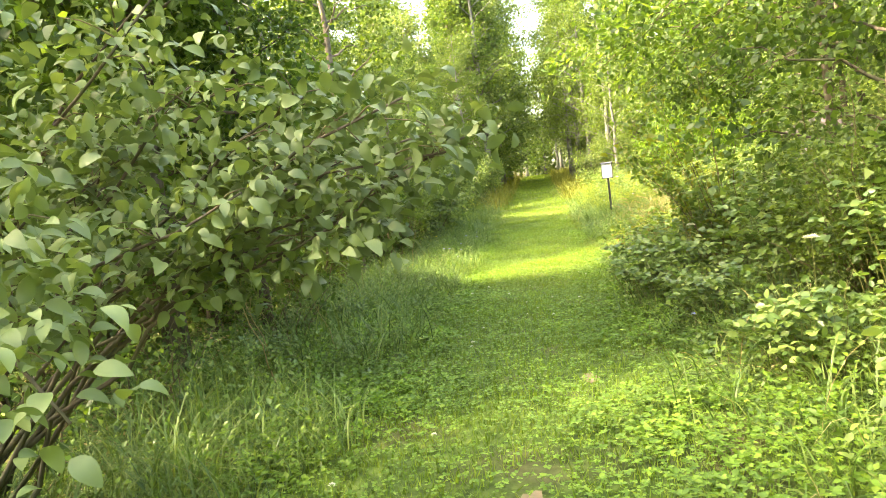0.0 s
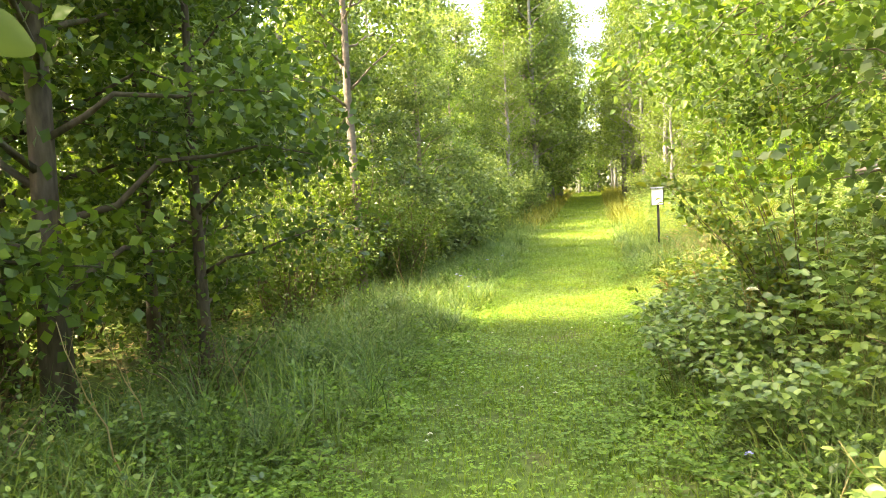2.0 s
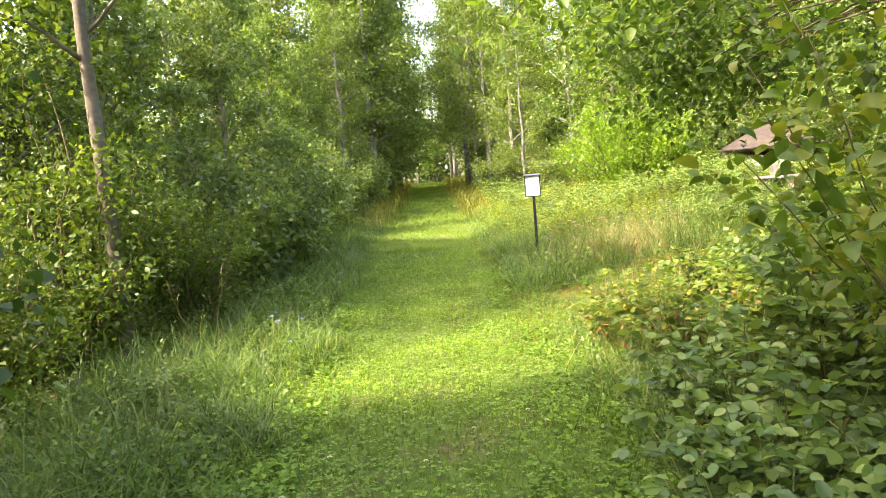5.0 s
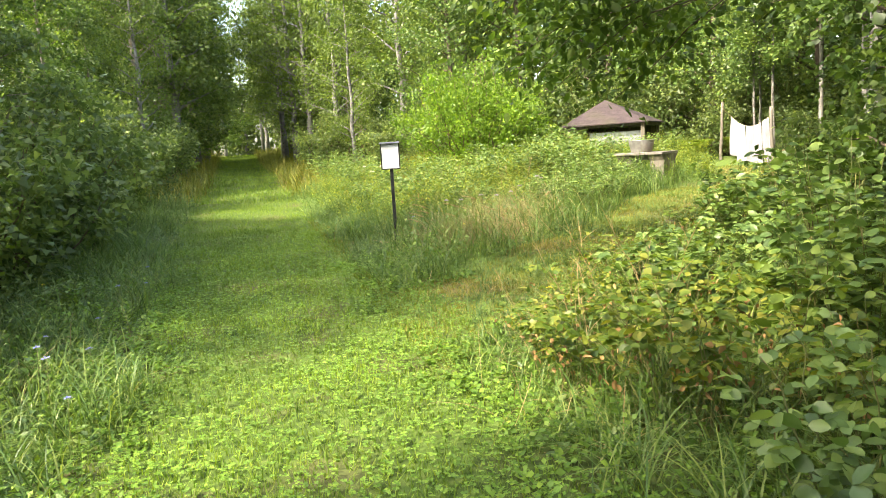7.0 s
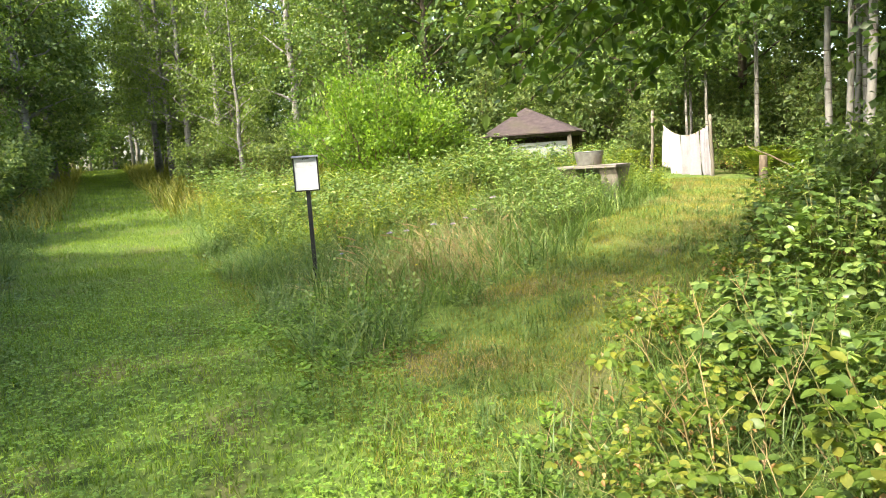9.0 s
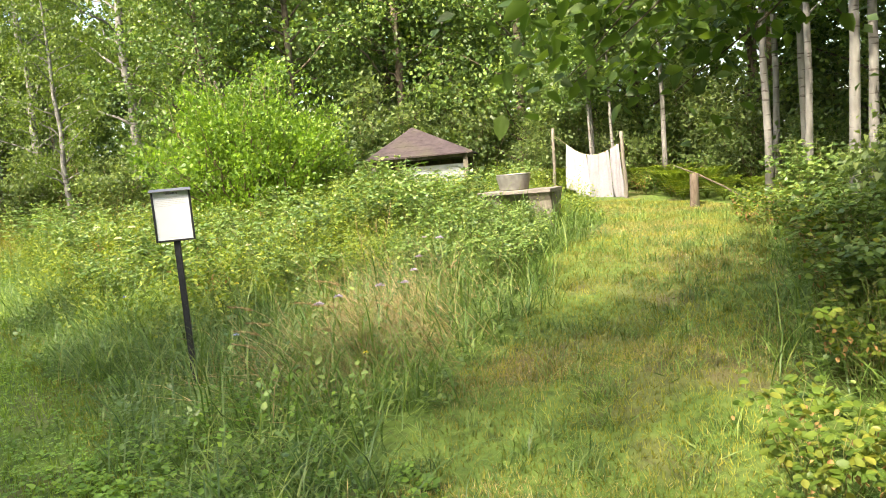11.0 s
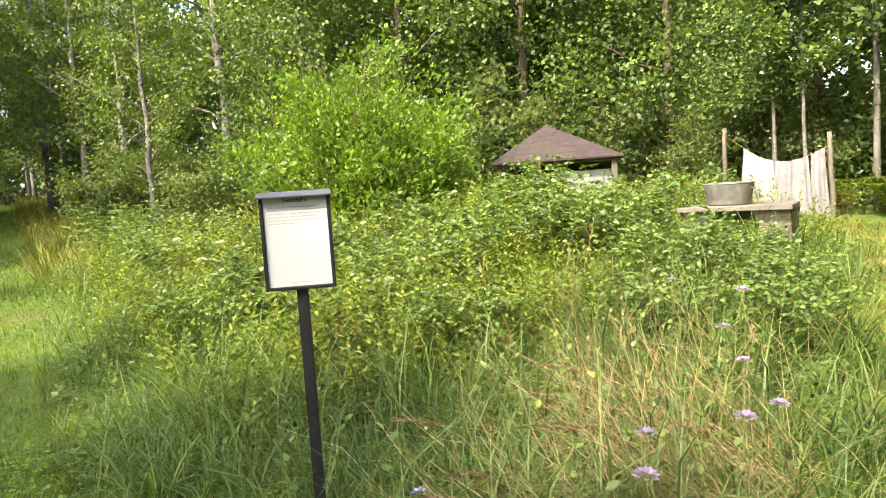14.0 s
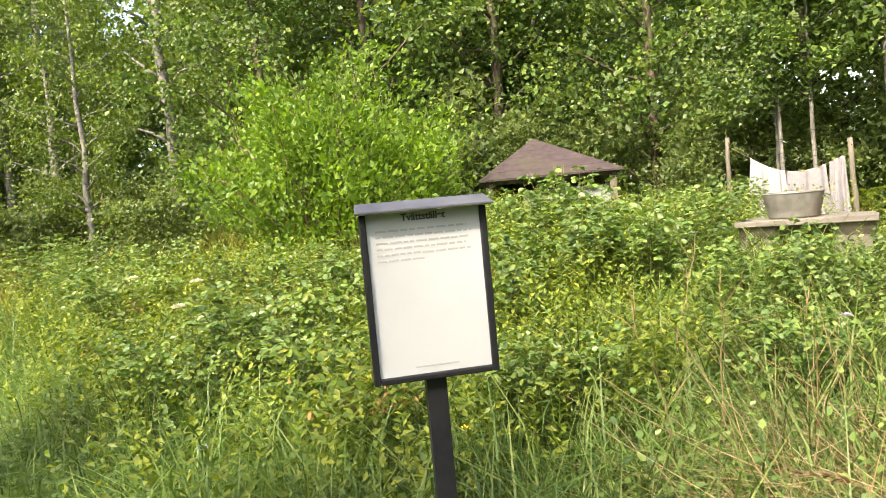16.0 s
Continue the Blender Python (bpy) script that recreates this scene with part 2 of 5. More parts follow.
ARCH = arch_blade()
FINELEAF = fine_leaf(9)
OVAL = (FINELEAF[0] * np.array([0.72, 1, 1]), FINELEAF[1])
MID4 = (LEAF4[0] * np.array([0.75, 1, 1]), LEAF4[1])
NARROW4 = (LEAF4[0] * np.array([0.6, 1, 1]), LEAF4[1])


def unit(v):
    return v / np.maximum(np.linalg.norm(v, axis=-1, keepdims=True), 1e-9)


def put_on(shape, at, along, up, size, width=None):
    """Copies of one small shape: at (n,3), its length along, its face up, its size (n,)."""
    tv, tf = shape
    y = unit(along)
    x = unit(np.cross(y, up))
    z = np.cross(x, y)
    w = size if width is None else width
    v = (at[:, None] + tv[None, :, 0, None] * (x * w[:, None])[:, None] + tv[None, :, 1, None] * (y * size[:, None])[:, None]
         + tv[None, :, 2, None] * (z * size[:, None])[:, None])
    f = tf[None] + (np.arange(len(at)) * len(tv))[:, None, None]
    return v.reshape(-1, 3), f.reshape(-1, 3)


def joined(parts):
    vs, fs, n = [], [], 0
    for v, f in parts:
        vs.append(v), fs.append(f + n)
        n += len(v)
    return np.concatenate(vs), np.concatenate(fs)


def mesh_of(name, v, f, mat, smooth=False):
    me = bpy.data.meshes.new(name)
    me.vertices.add(len(v)), me.loops.add(f.size), me.polygons.add(len(f))
    me.vertices.foreach_set("co", np.ascontiguousarray(v, np.float32).ravel())
    me.loops.foreach_set("vertex_index", np.ascontiguousarray(f, np.int32).ravel())
    me.polygons.foreach_set("loop_start", np.arange(0, f.size, 3, dtype=np.int32))
    me.update(calc_edges=True)
    if smooth:
        me.polygons.foreach_set("use_smooth", np.ones(len(f), bool))
    me.materials.append(mat)
    return me


def solid(name, v, f, mat, parent=None, label="", smooth=False):
    ob = new(name, mesh_of(name, v, f, mat, smooth))
    ob.parent = parent
    return tagged(ob, label)


def part(name, bm, mat, parent, label="", smooth=False):
    me = bpy.data.meshes.new(name)
    bm.to_mesh(me)
    bm.free()
    if smooth:
        me.polygons.foreach_set("use_smooth", np.ones(len(me.polygons), bool))
    me.materials.append(mat)
    ob = new(name, me)
    ob.parent = parent
    return tagged(ob, label)


def tube(path, radii, sides=6):
    """A tapered, closed tube along a path."""
    path, radii = np.asarray(path, float), np.asarray(radii, float)
    t = unit(np.gradient(path, axis=0))
    ref = np.where(np.abs(t[:, 2:3]) > 0.9, np.array([[1.0, 0, 0]]), np.array([[0, 0, 1.0]]))
    a = unit(np.cross(t, ref))
    b = np.cross(t, a)
    ang = np.arange(sides) * 2 * np.pi / sides
    ring = path[:, None] + radii[:, None, None] * (np.cos(ang)[None, :, None] * a[:, None] + np.sin(ang)[None, :, None] * b[:, None])
    n = len(path)
    i, j = np.meshgrid(np.arange(n - 1), np.arange(sides), indexing="ij")
    p, q = i * sides + j, i * sides + (j + 1) % sides
    f = np.concatenate([np.stack([p, q, q + sides], -1).reshape(-1, 3), np.stack([p, q + sides, p + sides], -1).reshape(-1, 3)])
    cap = np.array([[(n - 1) * sides, (n - 1) * sides + k, (n - 1) * sides + k + 1] for k in range(1, sides - 1)]
                   + [[0, k + 1, k] for k in range(1, sides - 1)])
    return ring.reshape(-1, 3), np.concatenate([f, cap])


def bowed(a, b, sag, n=6, wander=0.0, r=rng):
    """A path from a to b that bows by sag in height, with some wander."""
    s = np.linspace(0, 1, n)[:, None]
    p = np.asarray(a, float) * (1 - s) + np.asarray(b, float) * s
    p[:, 2] += sag * 4 * (s * (1 - s))[:, 0]
    p[1:-1] += r.normal(0, wander, (n - 2, 3))
    return p


def box(bm, lo, hi, bevel=0.0):
    m = Matrix.LocRotScale([(a + b) / 2 for a, b in zip(lo, hi)], None, [b - a for a, b in zip(lo, hi)])
    made = bmesh.ops.create_cube(bm, size=1, matrix=m)["verts"]
    if bevel:
        edges = list({e for v in made for e in v.link_edges})
        bmesh.ops.bevel(bm, geom=edges, offset=bevel, segments=2, affect='EDGES', profile=0.5)


def empty(name, m, label, category, group="", kind=""):
    ob = new(name)
    ob.empty_display_size = 0.2
    ob.matrix_basis = m
    return tagged(ob, label, category, group, kind)


# ---- ground ----
def smooth01(t):
    t = np.clip(t, 0, 1)
    return t * t * (3 - 2 * t)


def ripple(x, y, s, seed=0.0):
    return (np.sin(x * s + 1.3 + seed) * np.cos(y * s * 0.83 + 2.1 * seed) + np.sin((x * 0.6 + y) * s * 1.7 + seed * 3) * 0.5) / 1.5


def gz(x, y):
    """Height of the ground."""
    x, y = np.asarray(x, float), np.asarray(y, float)
    far = np.clip(y - 9, 0, 50) * 0.043
    right = 0.45 * smooth01((x - 1.5) / 6) * smooth01((y + 6) / 8)
    return far + right + 0.025 * ripple(x, y, 1.9) + 0.015 * ripple(x, y, 5.1, 2.0) * (np.abs(x) < 30)


SIDE = np.array([(0.9, 9.6), (3.0, 11.0), (5.6, 12.6), (8.2, 14.0), (9.8, 15.4), (9.9, 16.6)])


def off_side(x, y):
    """Distance from the middle of the side path."""
    best = np.full(np.shape(x), 99.0)
    for (ax, ay), (bx, by) in zip(SIDE[:-1], SIDE[1:]):
        dx, dy = bx - ax, by - ay
        t = np.clip(((x - ax) * dx + (y - ay) * dy) / (dx * dx + dy * dy), 0, 1)
        best = np.minimum(best, np.hypot(x - ax - t * dx, y - ay - t * dy))
    return best


def off_trail(x, y):
    """Distance past the edge of the mown ground: below 0 on the path."""
    wob = 0.16 * ripple(x * 0 + y, y, 1.1) + 0.08 * ripple(x, y, 3.7, 1.0)
    main = np.abs(x - 0.02 - 0.06 * np.sin(y * 0.25)) - 1.02
    return np.minimum(main, off_side(x, y) - 0.85) + wob


def build_ground():
    near = np.linspace(-14, 16, 121)
    xs = np.concatenate([[-3000, -900, -300, -120, -60, -35, -22], near, [22, 35, 60, 120, 300, 900, 3000]])
    ys = np.concatenate([[-3000, -900, -300, -100, -40, -20], np.linspace(-10, 42, 209), [50, 62, 80, 99, 140, 300, 900, 3000]])
    gx, gy = np.meshgrid(xs, ys)
    v = np.stack([gx, gy, gz(gx, gy)], -1).reshape(-1, 3)
    w = len(xs)
    i, j = np.meshgrid(np.arange(len(ys) - 1), np.arange(w - 1), indexing="ij")
    a = i * w + j
    f = np.concatenate([np.stack([a, a + 1, a + w + 1], -1).reshape(-1, 3), np.stack([a, a + w + 1, a + w], -1).reshape(-1, 3)])
    tagged(solid("ground", v, f, M_GROUND, smooth=True), "mossy grass-grown meadow soil rising gently ahead", "ground", kind="structure")


build_ground()


# ---- trees and shrubs ----
def twig_leaves(r, at, out, n, spread, size, shape, droop=0.0, flat=0.6):
    """n leaves round each twig end."""
    k = len(at)
    pos = np.repeat(at, n, 0) + r.normal(0, 1, (k * n, 3)) * np.repeat(np.broadcast_to(spread, (k,)), n)[:, None] * np.array([1, 1, 0.75])
    along = np.repeat(unit(out), n, 0) * 0.7 + r.normal(0, 0.6, (k * n, 3))
    along[:, 2] -= droop
    up = np.array([0, 0, 1.0]) * flat + r.normal(0, 0.55, (k * n, 3))
    return put_on(shape, pos, along, up, size * r.uniform(0.6, 1.25, k * n))


def make_tree(name, m, label, category, seed, height, radius, base, spread, limbs, twigs, leaves, size, shape, m_leaf, m_bark,
              puff=0.30, rise=0.5, lean=0.0, droop=0.3, group="", top=0.25, sides=7):
    """A tree of trunk, limbs and crown. base: height at which the crown begins; spread: length of the widest limbs."""
    r = np.random.default_rng(seed)
    root = empty(name, m, label, category, group)
    n = 9
    s = np.linspace(0, 1, n)
    trunk = np.stack([lean * height * s ** 1.4 + np.r_[0, 0, r.normal(0, 0.0022 * height, n - 2)], np.r_[0, 0, r.normal(0, 0.0022 * height, n - 2)], s * height - 0.15], -1)
    rad = radius * (1 - s) ** 0.8 + 0.006
    rad[0] *= 1.35
    solid("trunk", *tube(trunk, rad, sides), m_bark, root, smooth=True)
    ends, outs, sp = [], [], []
    turn = r.uniform(0, 6.28)
    for k in range(limbs):
        u = (k + r.uniform(0.1, 0.9)) / limbs
        h = base + (height * 0.97 - base) * u
        frac = h / height
        ln = spread * (1 - 0.75 * u ** 1.3) * r.uniform(0.75, 1.2) * (0.65 + 0.35 * min(1, u * 5))
        turn += 2.4 + r.normal(0, 0.4)
        a = np.array([np.interp(frac, s, trunk[:, c]) for c in range(3)])
        d = np.array([np.cos(turn), np.sin(turn), rise * r.uniform(0.4, 1.3)])
        limb = bowed(a, a + d * ln, 0.10 * ln * (1 if rise > 0.2 else -1), 6, 0.03 * ln, r)
        solid("limb", *tube(limb, np.linspace(max(0.008, radius * 0.34 * (1 - 0.6 * u)), 0.004, 6), 5), m_bark, root, smooth=True)
        for q in range(twigs):
            w = r.uniform(0.25, 1.0) ** 0.7
            p = np.array([np.interp(w, np.linspace(0, 1, 6), limb[:, c]) for c in range(3)])
            o = unit(r.normal(0, 1, 3) * np.array([1, 1, 0.6]) + 0.5 * d)
            ends.append(p + o * ln * 0.22 * r.uniform(0.2, 1.0)), outs.append(o), sp.append(puff * r.uniform(0.6, 1.2))
    ends, outs, sp = np.array(ends), np.array(outs), np.array(sp)
    v, f = twig_leaves(r, ends, outs, leaves, sp, size, shape, droop)
    solid("crown", v, f, m_leaf, root)
    return root


def make_shrub(name, m, label, category, seed, height, width, stems, twigs, leaves, size, shape, m_leaf, m_bark, puff=0.16, group="", droop=0.2, skirt=0.1):
    """A shrub: many stems from the ground, leafed from skirt upward."""
    r = np.random.default_rng(seed)
    root = empty(name, m, label, category, group)
    ends, outs, tubes = [], [], []
    for k in range(stems):
        a = r.uniform(0, 6.28)
        far = width * np.sqrt(r.uniform(0.02, 1))
        tip = np.array([np.cos(a) * far, np.sin(a) * far, height * (1 - 0.55 * (far / width) ** 2) * r.uniform(0.7, 1.08)])
        foot = np.array([np.cos(a) * far * 0.25, np.sin(a) * far * 0.25, -0.08])
        stem = bowed(foot, tip, 0.06 * height, 6, 0.03 * height, r)
        tubes.append(tube(stem, np.linspace(0.006 + 0.006 * height, 0.003, 6), 4))
        for q in range(twigs):
            w = r.uniform(skirt, 1.0)
            p = np.array([np.interp(w, np.linspace(0, 1, 6), stem[:, c]) for c in range(3)])
            o = unit(r.normal(0, 1, 3) * np.array([1, 1, 0.5]) + np.array([np.cos(a), np.sin(a), 0.2]) * 0.7)
            ends.append(p + o * r.uniform(0.05, 0.22) * width), outs.append(o)
    tagged(solid("stem_tangle", *joined(tubes), m_bark, root, smooth=True), kind="stuff")
    v, f = twig_leaves(r, np.array(ends), np.array(outs), leaves, puff, size, shape, droop)
    v[:, 2] = np.maximum(v[:, 2], 0.01)
    solid("foliage", v, f, m_leaf, root)
    return root


def spot(x, y, turn=0.0, scale=1.0, sink=0.0):
    return Matrix.LocRotScale((x, y, float(gz(x, y)) - sink), Euler((0, 0, turn)), (scale, scale, scale * 1.0))


def spread_copies(root, places, seed):
    r = np.random.default_rng(seed)
    for x, y, s in places:
        copy_thing(root, spot(x, y, r.uniform(0, 6.28), s))


# ---- woods: templates first, each placed once, then copied ----
# this first alder is out of view, added to shade the trail's start
alder = make_tree("alder_tree", spot(-6.3, -3.2), "dark green alder with low dense leafy limbs", "tree", 1, 7.5, 0.085, 0.9, 2.0, 26, 10, 33, 0.097, LEAF4,
                  M_ALDER, M_BARK, 0.24, 0.35, group="trees beside the trail")
alder_tall = make_tree("alder_tree", spot(-3.2, 2.5), "tall dark alder leafed densely down to the verge", "tree", 14, 10.5, 0.10, 0.8, 2.5, 42, 14, 34, 0.092, LEAF4,
                       M_ALDER, M_BARK, 0.26, 0.30, group="trees beside the trail")
aspen = make_tree("aspen_tree", spot(-5.4, 31.0), "tall grey-green aspen leafed almost to the ground", "tree", 2, 9.5, 0.12, 0.5, 2.2, 36, 10, 34, 0.128, DELTA,
                  M_GREYLEAF, M_GREYBARK, 0.28, 0.45, group="trees beside the trail")
aspen_two = make_tree("aspen_tree", spot(-6.5, 46.0), "tall slender green aspen leafed almost to the ground", "tree", 12, 10.0, 0.11, 0.4, 2.0, 36, 10, 32, 0.120, DELTA,
                      M_ALDER, M_GREYBARK, 0.27, 0.6, group="trees beside the trail")
birch = make_tree("birch_tree", spot(3.1, 36.4), "pale-trunked birch with light green hanging leaves", "tree", 3, 12.0, 0.14, 1.9, 2.3, 32, 10, 33, 0.106, DELTA,
                  M_BIRCHLEAF, M_BIRCH, 0.30, 0.55, droop=0.9, group="birches")
maple = make_tree("maple_tree", spot(13.2, 22.0), "mid-green broadleaf tree at the wood's edge", "tree", 4, 10.5, 0.12, 0.7, 2.7, 36, 12, 42, 0.108, LEAF4,
                  M_MAPLE, M_BARK, 0.32, 0.4, group="trees round the clearing")
willow = make_shrub("willow_shrub", spot(-3.7, 9.0), "sunlit light green willow shrub with narrow leaves", "shrub", 5, 3.0, 1.3, 30, 13, 22, 0.074, MID4,
                    M_BIRCHLEAF, M_TWIG, 0.13, "shrubs beside the trail")
thicket = make_shrub("hazel_shrub", spot(-2.9, 12.6), "dense grey-green hazel shrub", "shrub", 6, 2.6, 1.25, 24, 11, 21, 0.10, DELTA,
                     M_GREYLEAF, M_TWIG, 0.16, "shrubs beside the trail")
under = make_shrub("undergrowth_shrub", spot(-4.6, 3.6), "thin shady undergrowth shrub with sparse leaves", "shrub", 7, 1.7, 1.1, 18, 6, 9, 0.075, LEAF4,
                   M_ALDER, M_TWIG, 0.16, "undergrowth")

# alders with y below -4 stand unseen behind the start, added for shade
spread_copies(alder_tall, [(-4.6, -0.6, 1.0), (-5.6, 2.6, 1.0), (-4.1, 1.2, 1.05), (-5.8, -5.4, 1.0), (-4.5, 3.4, 0.95)], 121)
spread_copies(alder, [(-4.9, -4.2, 1.1), (-2.9, 4.0, 0.72), (-3.9, 4.7, 0.8), (-5.4, 4.4, 0.9), (-8.5, 0.6, 1.2), (-7.5, 13.2, 0.85), (-5.2, 11.6, 0.5),
                      (3.3, 2.6, 0.8), (4.4, 5.0, 0.95), (5.6, 1.0, 1.15), (5.2, 8.6, 0.78), (7.6, 5.0, 1.1), (8.0, 9.4, 1.0), (4.6, -2.5, 0.95)], 21)
spread_copies(aspen, [(-4.9, 13.4, 0.72), (-3.6, 15.5, 0.65), (-4.2, 24.6, 0.6), (-6.4, 26.5, 1.15), (-2.9, 36.5, 1.4), (-2.7, 42.5, 1.45),
                      (-4.0, 40.0, 1.4), (-7.2, 37.0, 1.4), (-3.0, 49.0, 1.5), (4.4, 46.0, 1.1), (8.2, 32.0, 1.15), (-7.2, 11.4, 1.15), (-9.6, 10.2, 1.1), (-11.5, 8.6, 1.2), (-8.6, 14.6, 0.9), (-10.5, 12.8, 1.2), (-12.5, 17.0, 1.2), (-8.8, 20.0, 0.9), (-5.8, 15.8, 0.75), (-7.6, 24.5, 1.1), (-8.9, 28.5, 0.9), (-10.6, 24.0, 0.95), (-6.8, 33.0, 0.85)], 22)
spread_copies(aspen_two, [(-3.9, 21.2, 0.6), (-4.4, 29.4, 0.65), (-3.7, 35.4, 1.35), (-3.2, 44.5, 1.4), (-6.8, 32.5, 1.1), (-3.2, 55.0, 1.1), (6.2, 41.0, 1.1), (14.5, 26.5, 1.1), (9.0, 38.5, 1.2), (-6.2, 53, 1.1), (-2.3, 48.0, 1.3), (-2.2, 58.5, 1.5), (-2.0, 66.0, 1.6)], 23)
spread_copies(birch, [(3.9, 33.2, 0.95), (5.2, 38.0, 1.0), (2.4, 43.0, 1.15), (3.4, 50.0, 1.35), (2.4, 62.8, 1.1), (3.3, 58.0, 1.4), (5.8, 29.6, 1.05), (7.6, 27.8, 1.0), (-4.9, 10.4, 0.72), (-2.6, 26.0, 0.6),
                      (2.6, 46.5, 0.9), (3.1, 54.0, 1.3), (-2.3, 35.0, 1.25), (-2.0, 42.0, 1.35), (-1.8, 49.0, 1.45), (4.0, 70.0, 1.1), (2.7, 39.6, 1.05), (2.2, 67.0, 1.0), (-0.9, 72.0, 1.0), (1.0, 75.0, 1.1), (-3.0, 73.0, 1.1), (3.6, 27.6, 0.55), (5.5, 60, 1.1), (7.0, 52, 1.1)], 24)
spread_copies(maple, [(11.2, 24.4, 1.05), (8.6, 25.4, 1.0), (14.6, 19.6, 1.05), (15.2, 16.6, 1.0), (14.2, 13.8, 0.95), (13.0, 10.8, 1.0), (16.8, 22.6, 1.15), (12.8, 27.4, 1.15), (17.4, 18.2, 1.15), (17.2, 13.6, 1.1),
                      (16.0, 9.6, 1.1), (11.6, 8.2, 1.0), (15, 31, 1.25), (13, 5.0, 1.1), (6.4, 25.6, 0.8), (10.0, 34.0, 1.1)], 25)
spread_copies(willow, [(-4.9, 7.4, 0.95), (-3.4, 6.9, 0.75), (-4.4, 10.4, 1.05), (-2.9, 10.6, 0.75), (-6.4, 9.4, 1.1), (-6.0, 6.0, 0.9), (3.3, 4.6, 0.6), (-7.6, 7.6, 1.0), (2.7, 1.9, 0.6), (4.2, 30.6, 0.9), (-2.7, 17.2, 0.6)], 26)
spread_copies(thicket, [(-2.8, 14.0, 0.9), (-2.7, 15.9, 1.0), (-2.9, 18.4, 1.0), (-2.8, 20.9, 1.0), (-2.7, 24.2, 1.0), (-2.8, 28.6, 1.1), (-2.8, 33.0, 1.2), (-4.2, 5.6, 0.7), (-2.9, 38, 1.2), (-2.8, 46, 1.3), (3.0, 0.4, 0.7), (3.6, -1.4, 0.8), (3.2, -4.2, 0.8), (5.8, 7.4, 0.9), (6.2, 10.2, 0.65), (7.8, 11.2, 0.6), (13.0, 18.6, 0.7)], 27)
spread_copies(thicket, [(12.6, 20.6, 0.75), (10.4, 23.2, 0.9), (7.8, 24.0, 0.9), (12.4, 14.2, 0.55), (11.6, 12.2, 0.6), (4.6, 26.8, 0.8), (3.8, 40, 1.2), (3.6, 55, 1.4), (9.6, 24.2, 1.2), (12.2, 22.8, 1.1), (13.8, 20.6, 1.2), (14.2, 18.2, 1.1), (13.9, 16.2, 0.9), (13.4, 12.0, 1.0), (6.6, 26.4, 1.2), (3.0, 31.0, 0.9), (15.0, 14.8, 1.2)], 127)
spread_copies(under, [(-2.4, 3.2, 0.6), (-3.8, 0.8, 0.9), (-2.6, 1.0, 0.6), (-4.0, 2.4, 1.0), (-5.6, 4.8, 1.0), (-5.2, 0.8, 1.1), (-6.6, 3.4, 1.1), (-2.7, -0.4, 0.7), (-3.6, -2.4, 1.0), (12.2, 16.8, 0.6), (13.6, 15.4, 0.8), (12.8, 12.8, 0.8), (14.8, 12, 1.0), (11.2, 10.6, 0.8)], 28)


# dense woods further off, closing the view on every side
def far_woods():
    r = np.random.default_rng(33)
    def fill(n, x0, x1, y0, y1, height, size):
        x, y = r.uniform(x0, x1, n), r.uniform(y0, y1, n)
        top = height(x, y) * (0.75 + 0.25 * ripple(x, y, 0.9, 3.0) + 0.12 * ripple(x, y, 2.3, 1.0))
        z = gz(x, y) + top * r.uniform(0.0, 1.0, n) ** 0.8
        along = r.normal(0, 1, (n, 3))
        along[:, 2] -= 0.4
        return put_on(LEAF4, np.stack([x, y, z], -1), along, np.array([0, 0, 1.0]) + r.normal(0, 0.7, (n, 3)), size * r.uniform(0.6, 1.3, n))
    left = fill(20000, -19, -9.5, -22, 75, lambda x, y: np.interp(-x, [9.5, 12, 19], [4.0, 5.5, 10.5]), 0.36)
    right = fill(24000, 17.5, 27, -22, 34, lambda x, y: 12.5 + 0 * x, 0.42)
    back = fill(18000, 8, 27, 28, 40, lambda x, y: 12.5 + 0 * x, 0.42)
    side = fill(15000, 5.5, 15, 40, 90, lambda x, y: 12.0 + 0 * x, 0.42)
    end = fill(14000, -12, 12, 74, 84, lambda x, y: np.where(np.abs(x - 0.3) < 1.5, 8.0, 13.0), 0.45)
    rear = fill(16000, -20, 20, -26, -13, lambda x, y: 9.0 + 0 * x, 0.42)
    near = fill(12000, 6.5, 16, -10, 2, lambda x, y: 8.0 + 0 * x, 0.30)
    tagged(solid("far_woods", *joined([left, right, back, side, end, rear, near]), M_GREYLEAF), "dense mixed green woods closing the view", "woods", kind="stuff")


far_woods()

# thin bare-stemmed trees at the end of the side path
slim = make_tree("young_birch", spot(10.35, 14.04), "slim pale birch with a bare lower trunk", "tree", 8, 9.0, 0.056, 2.9, 1.7, 16, 10, 34, 0.125, DELTA,
                 M_MAPLE, M_BIRCH, 0.3, 0.5, lean=0.01, group="slim trunks by the side path")
spread_copies(slim, [(10.84, 13.75, 1.0), (9.3, 12.95, 0.85), (8.43, 12.05, 1.0), (8.72, 11.98, 0.95), (11.8, 18.6, 0.6), (12.0, 18.2, 0.65), (12.2, 18.9, 0.6), (12.4, 15.0, 1.0), (13.2, 13.2, 1.1), (12.6, 17.4, 0.9)], 29)


# pale leaning birch at the edge of the shrubs
# crown carried up past the view to throw shade on the side path
make_tree("old_birch", spot(-3.15, 9.3), "pale pinkish birch trunk rising among the verge shrubs", "tree", 18, 9.6, 0.085, 3.0, 1.5, 28, 11, 28, 0.085, LEAF4,
          M_BIRCHLEAF, M_PINKBIRCH, 0.25, 0.5, lean=-0.03)


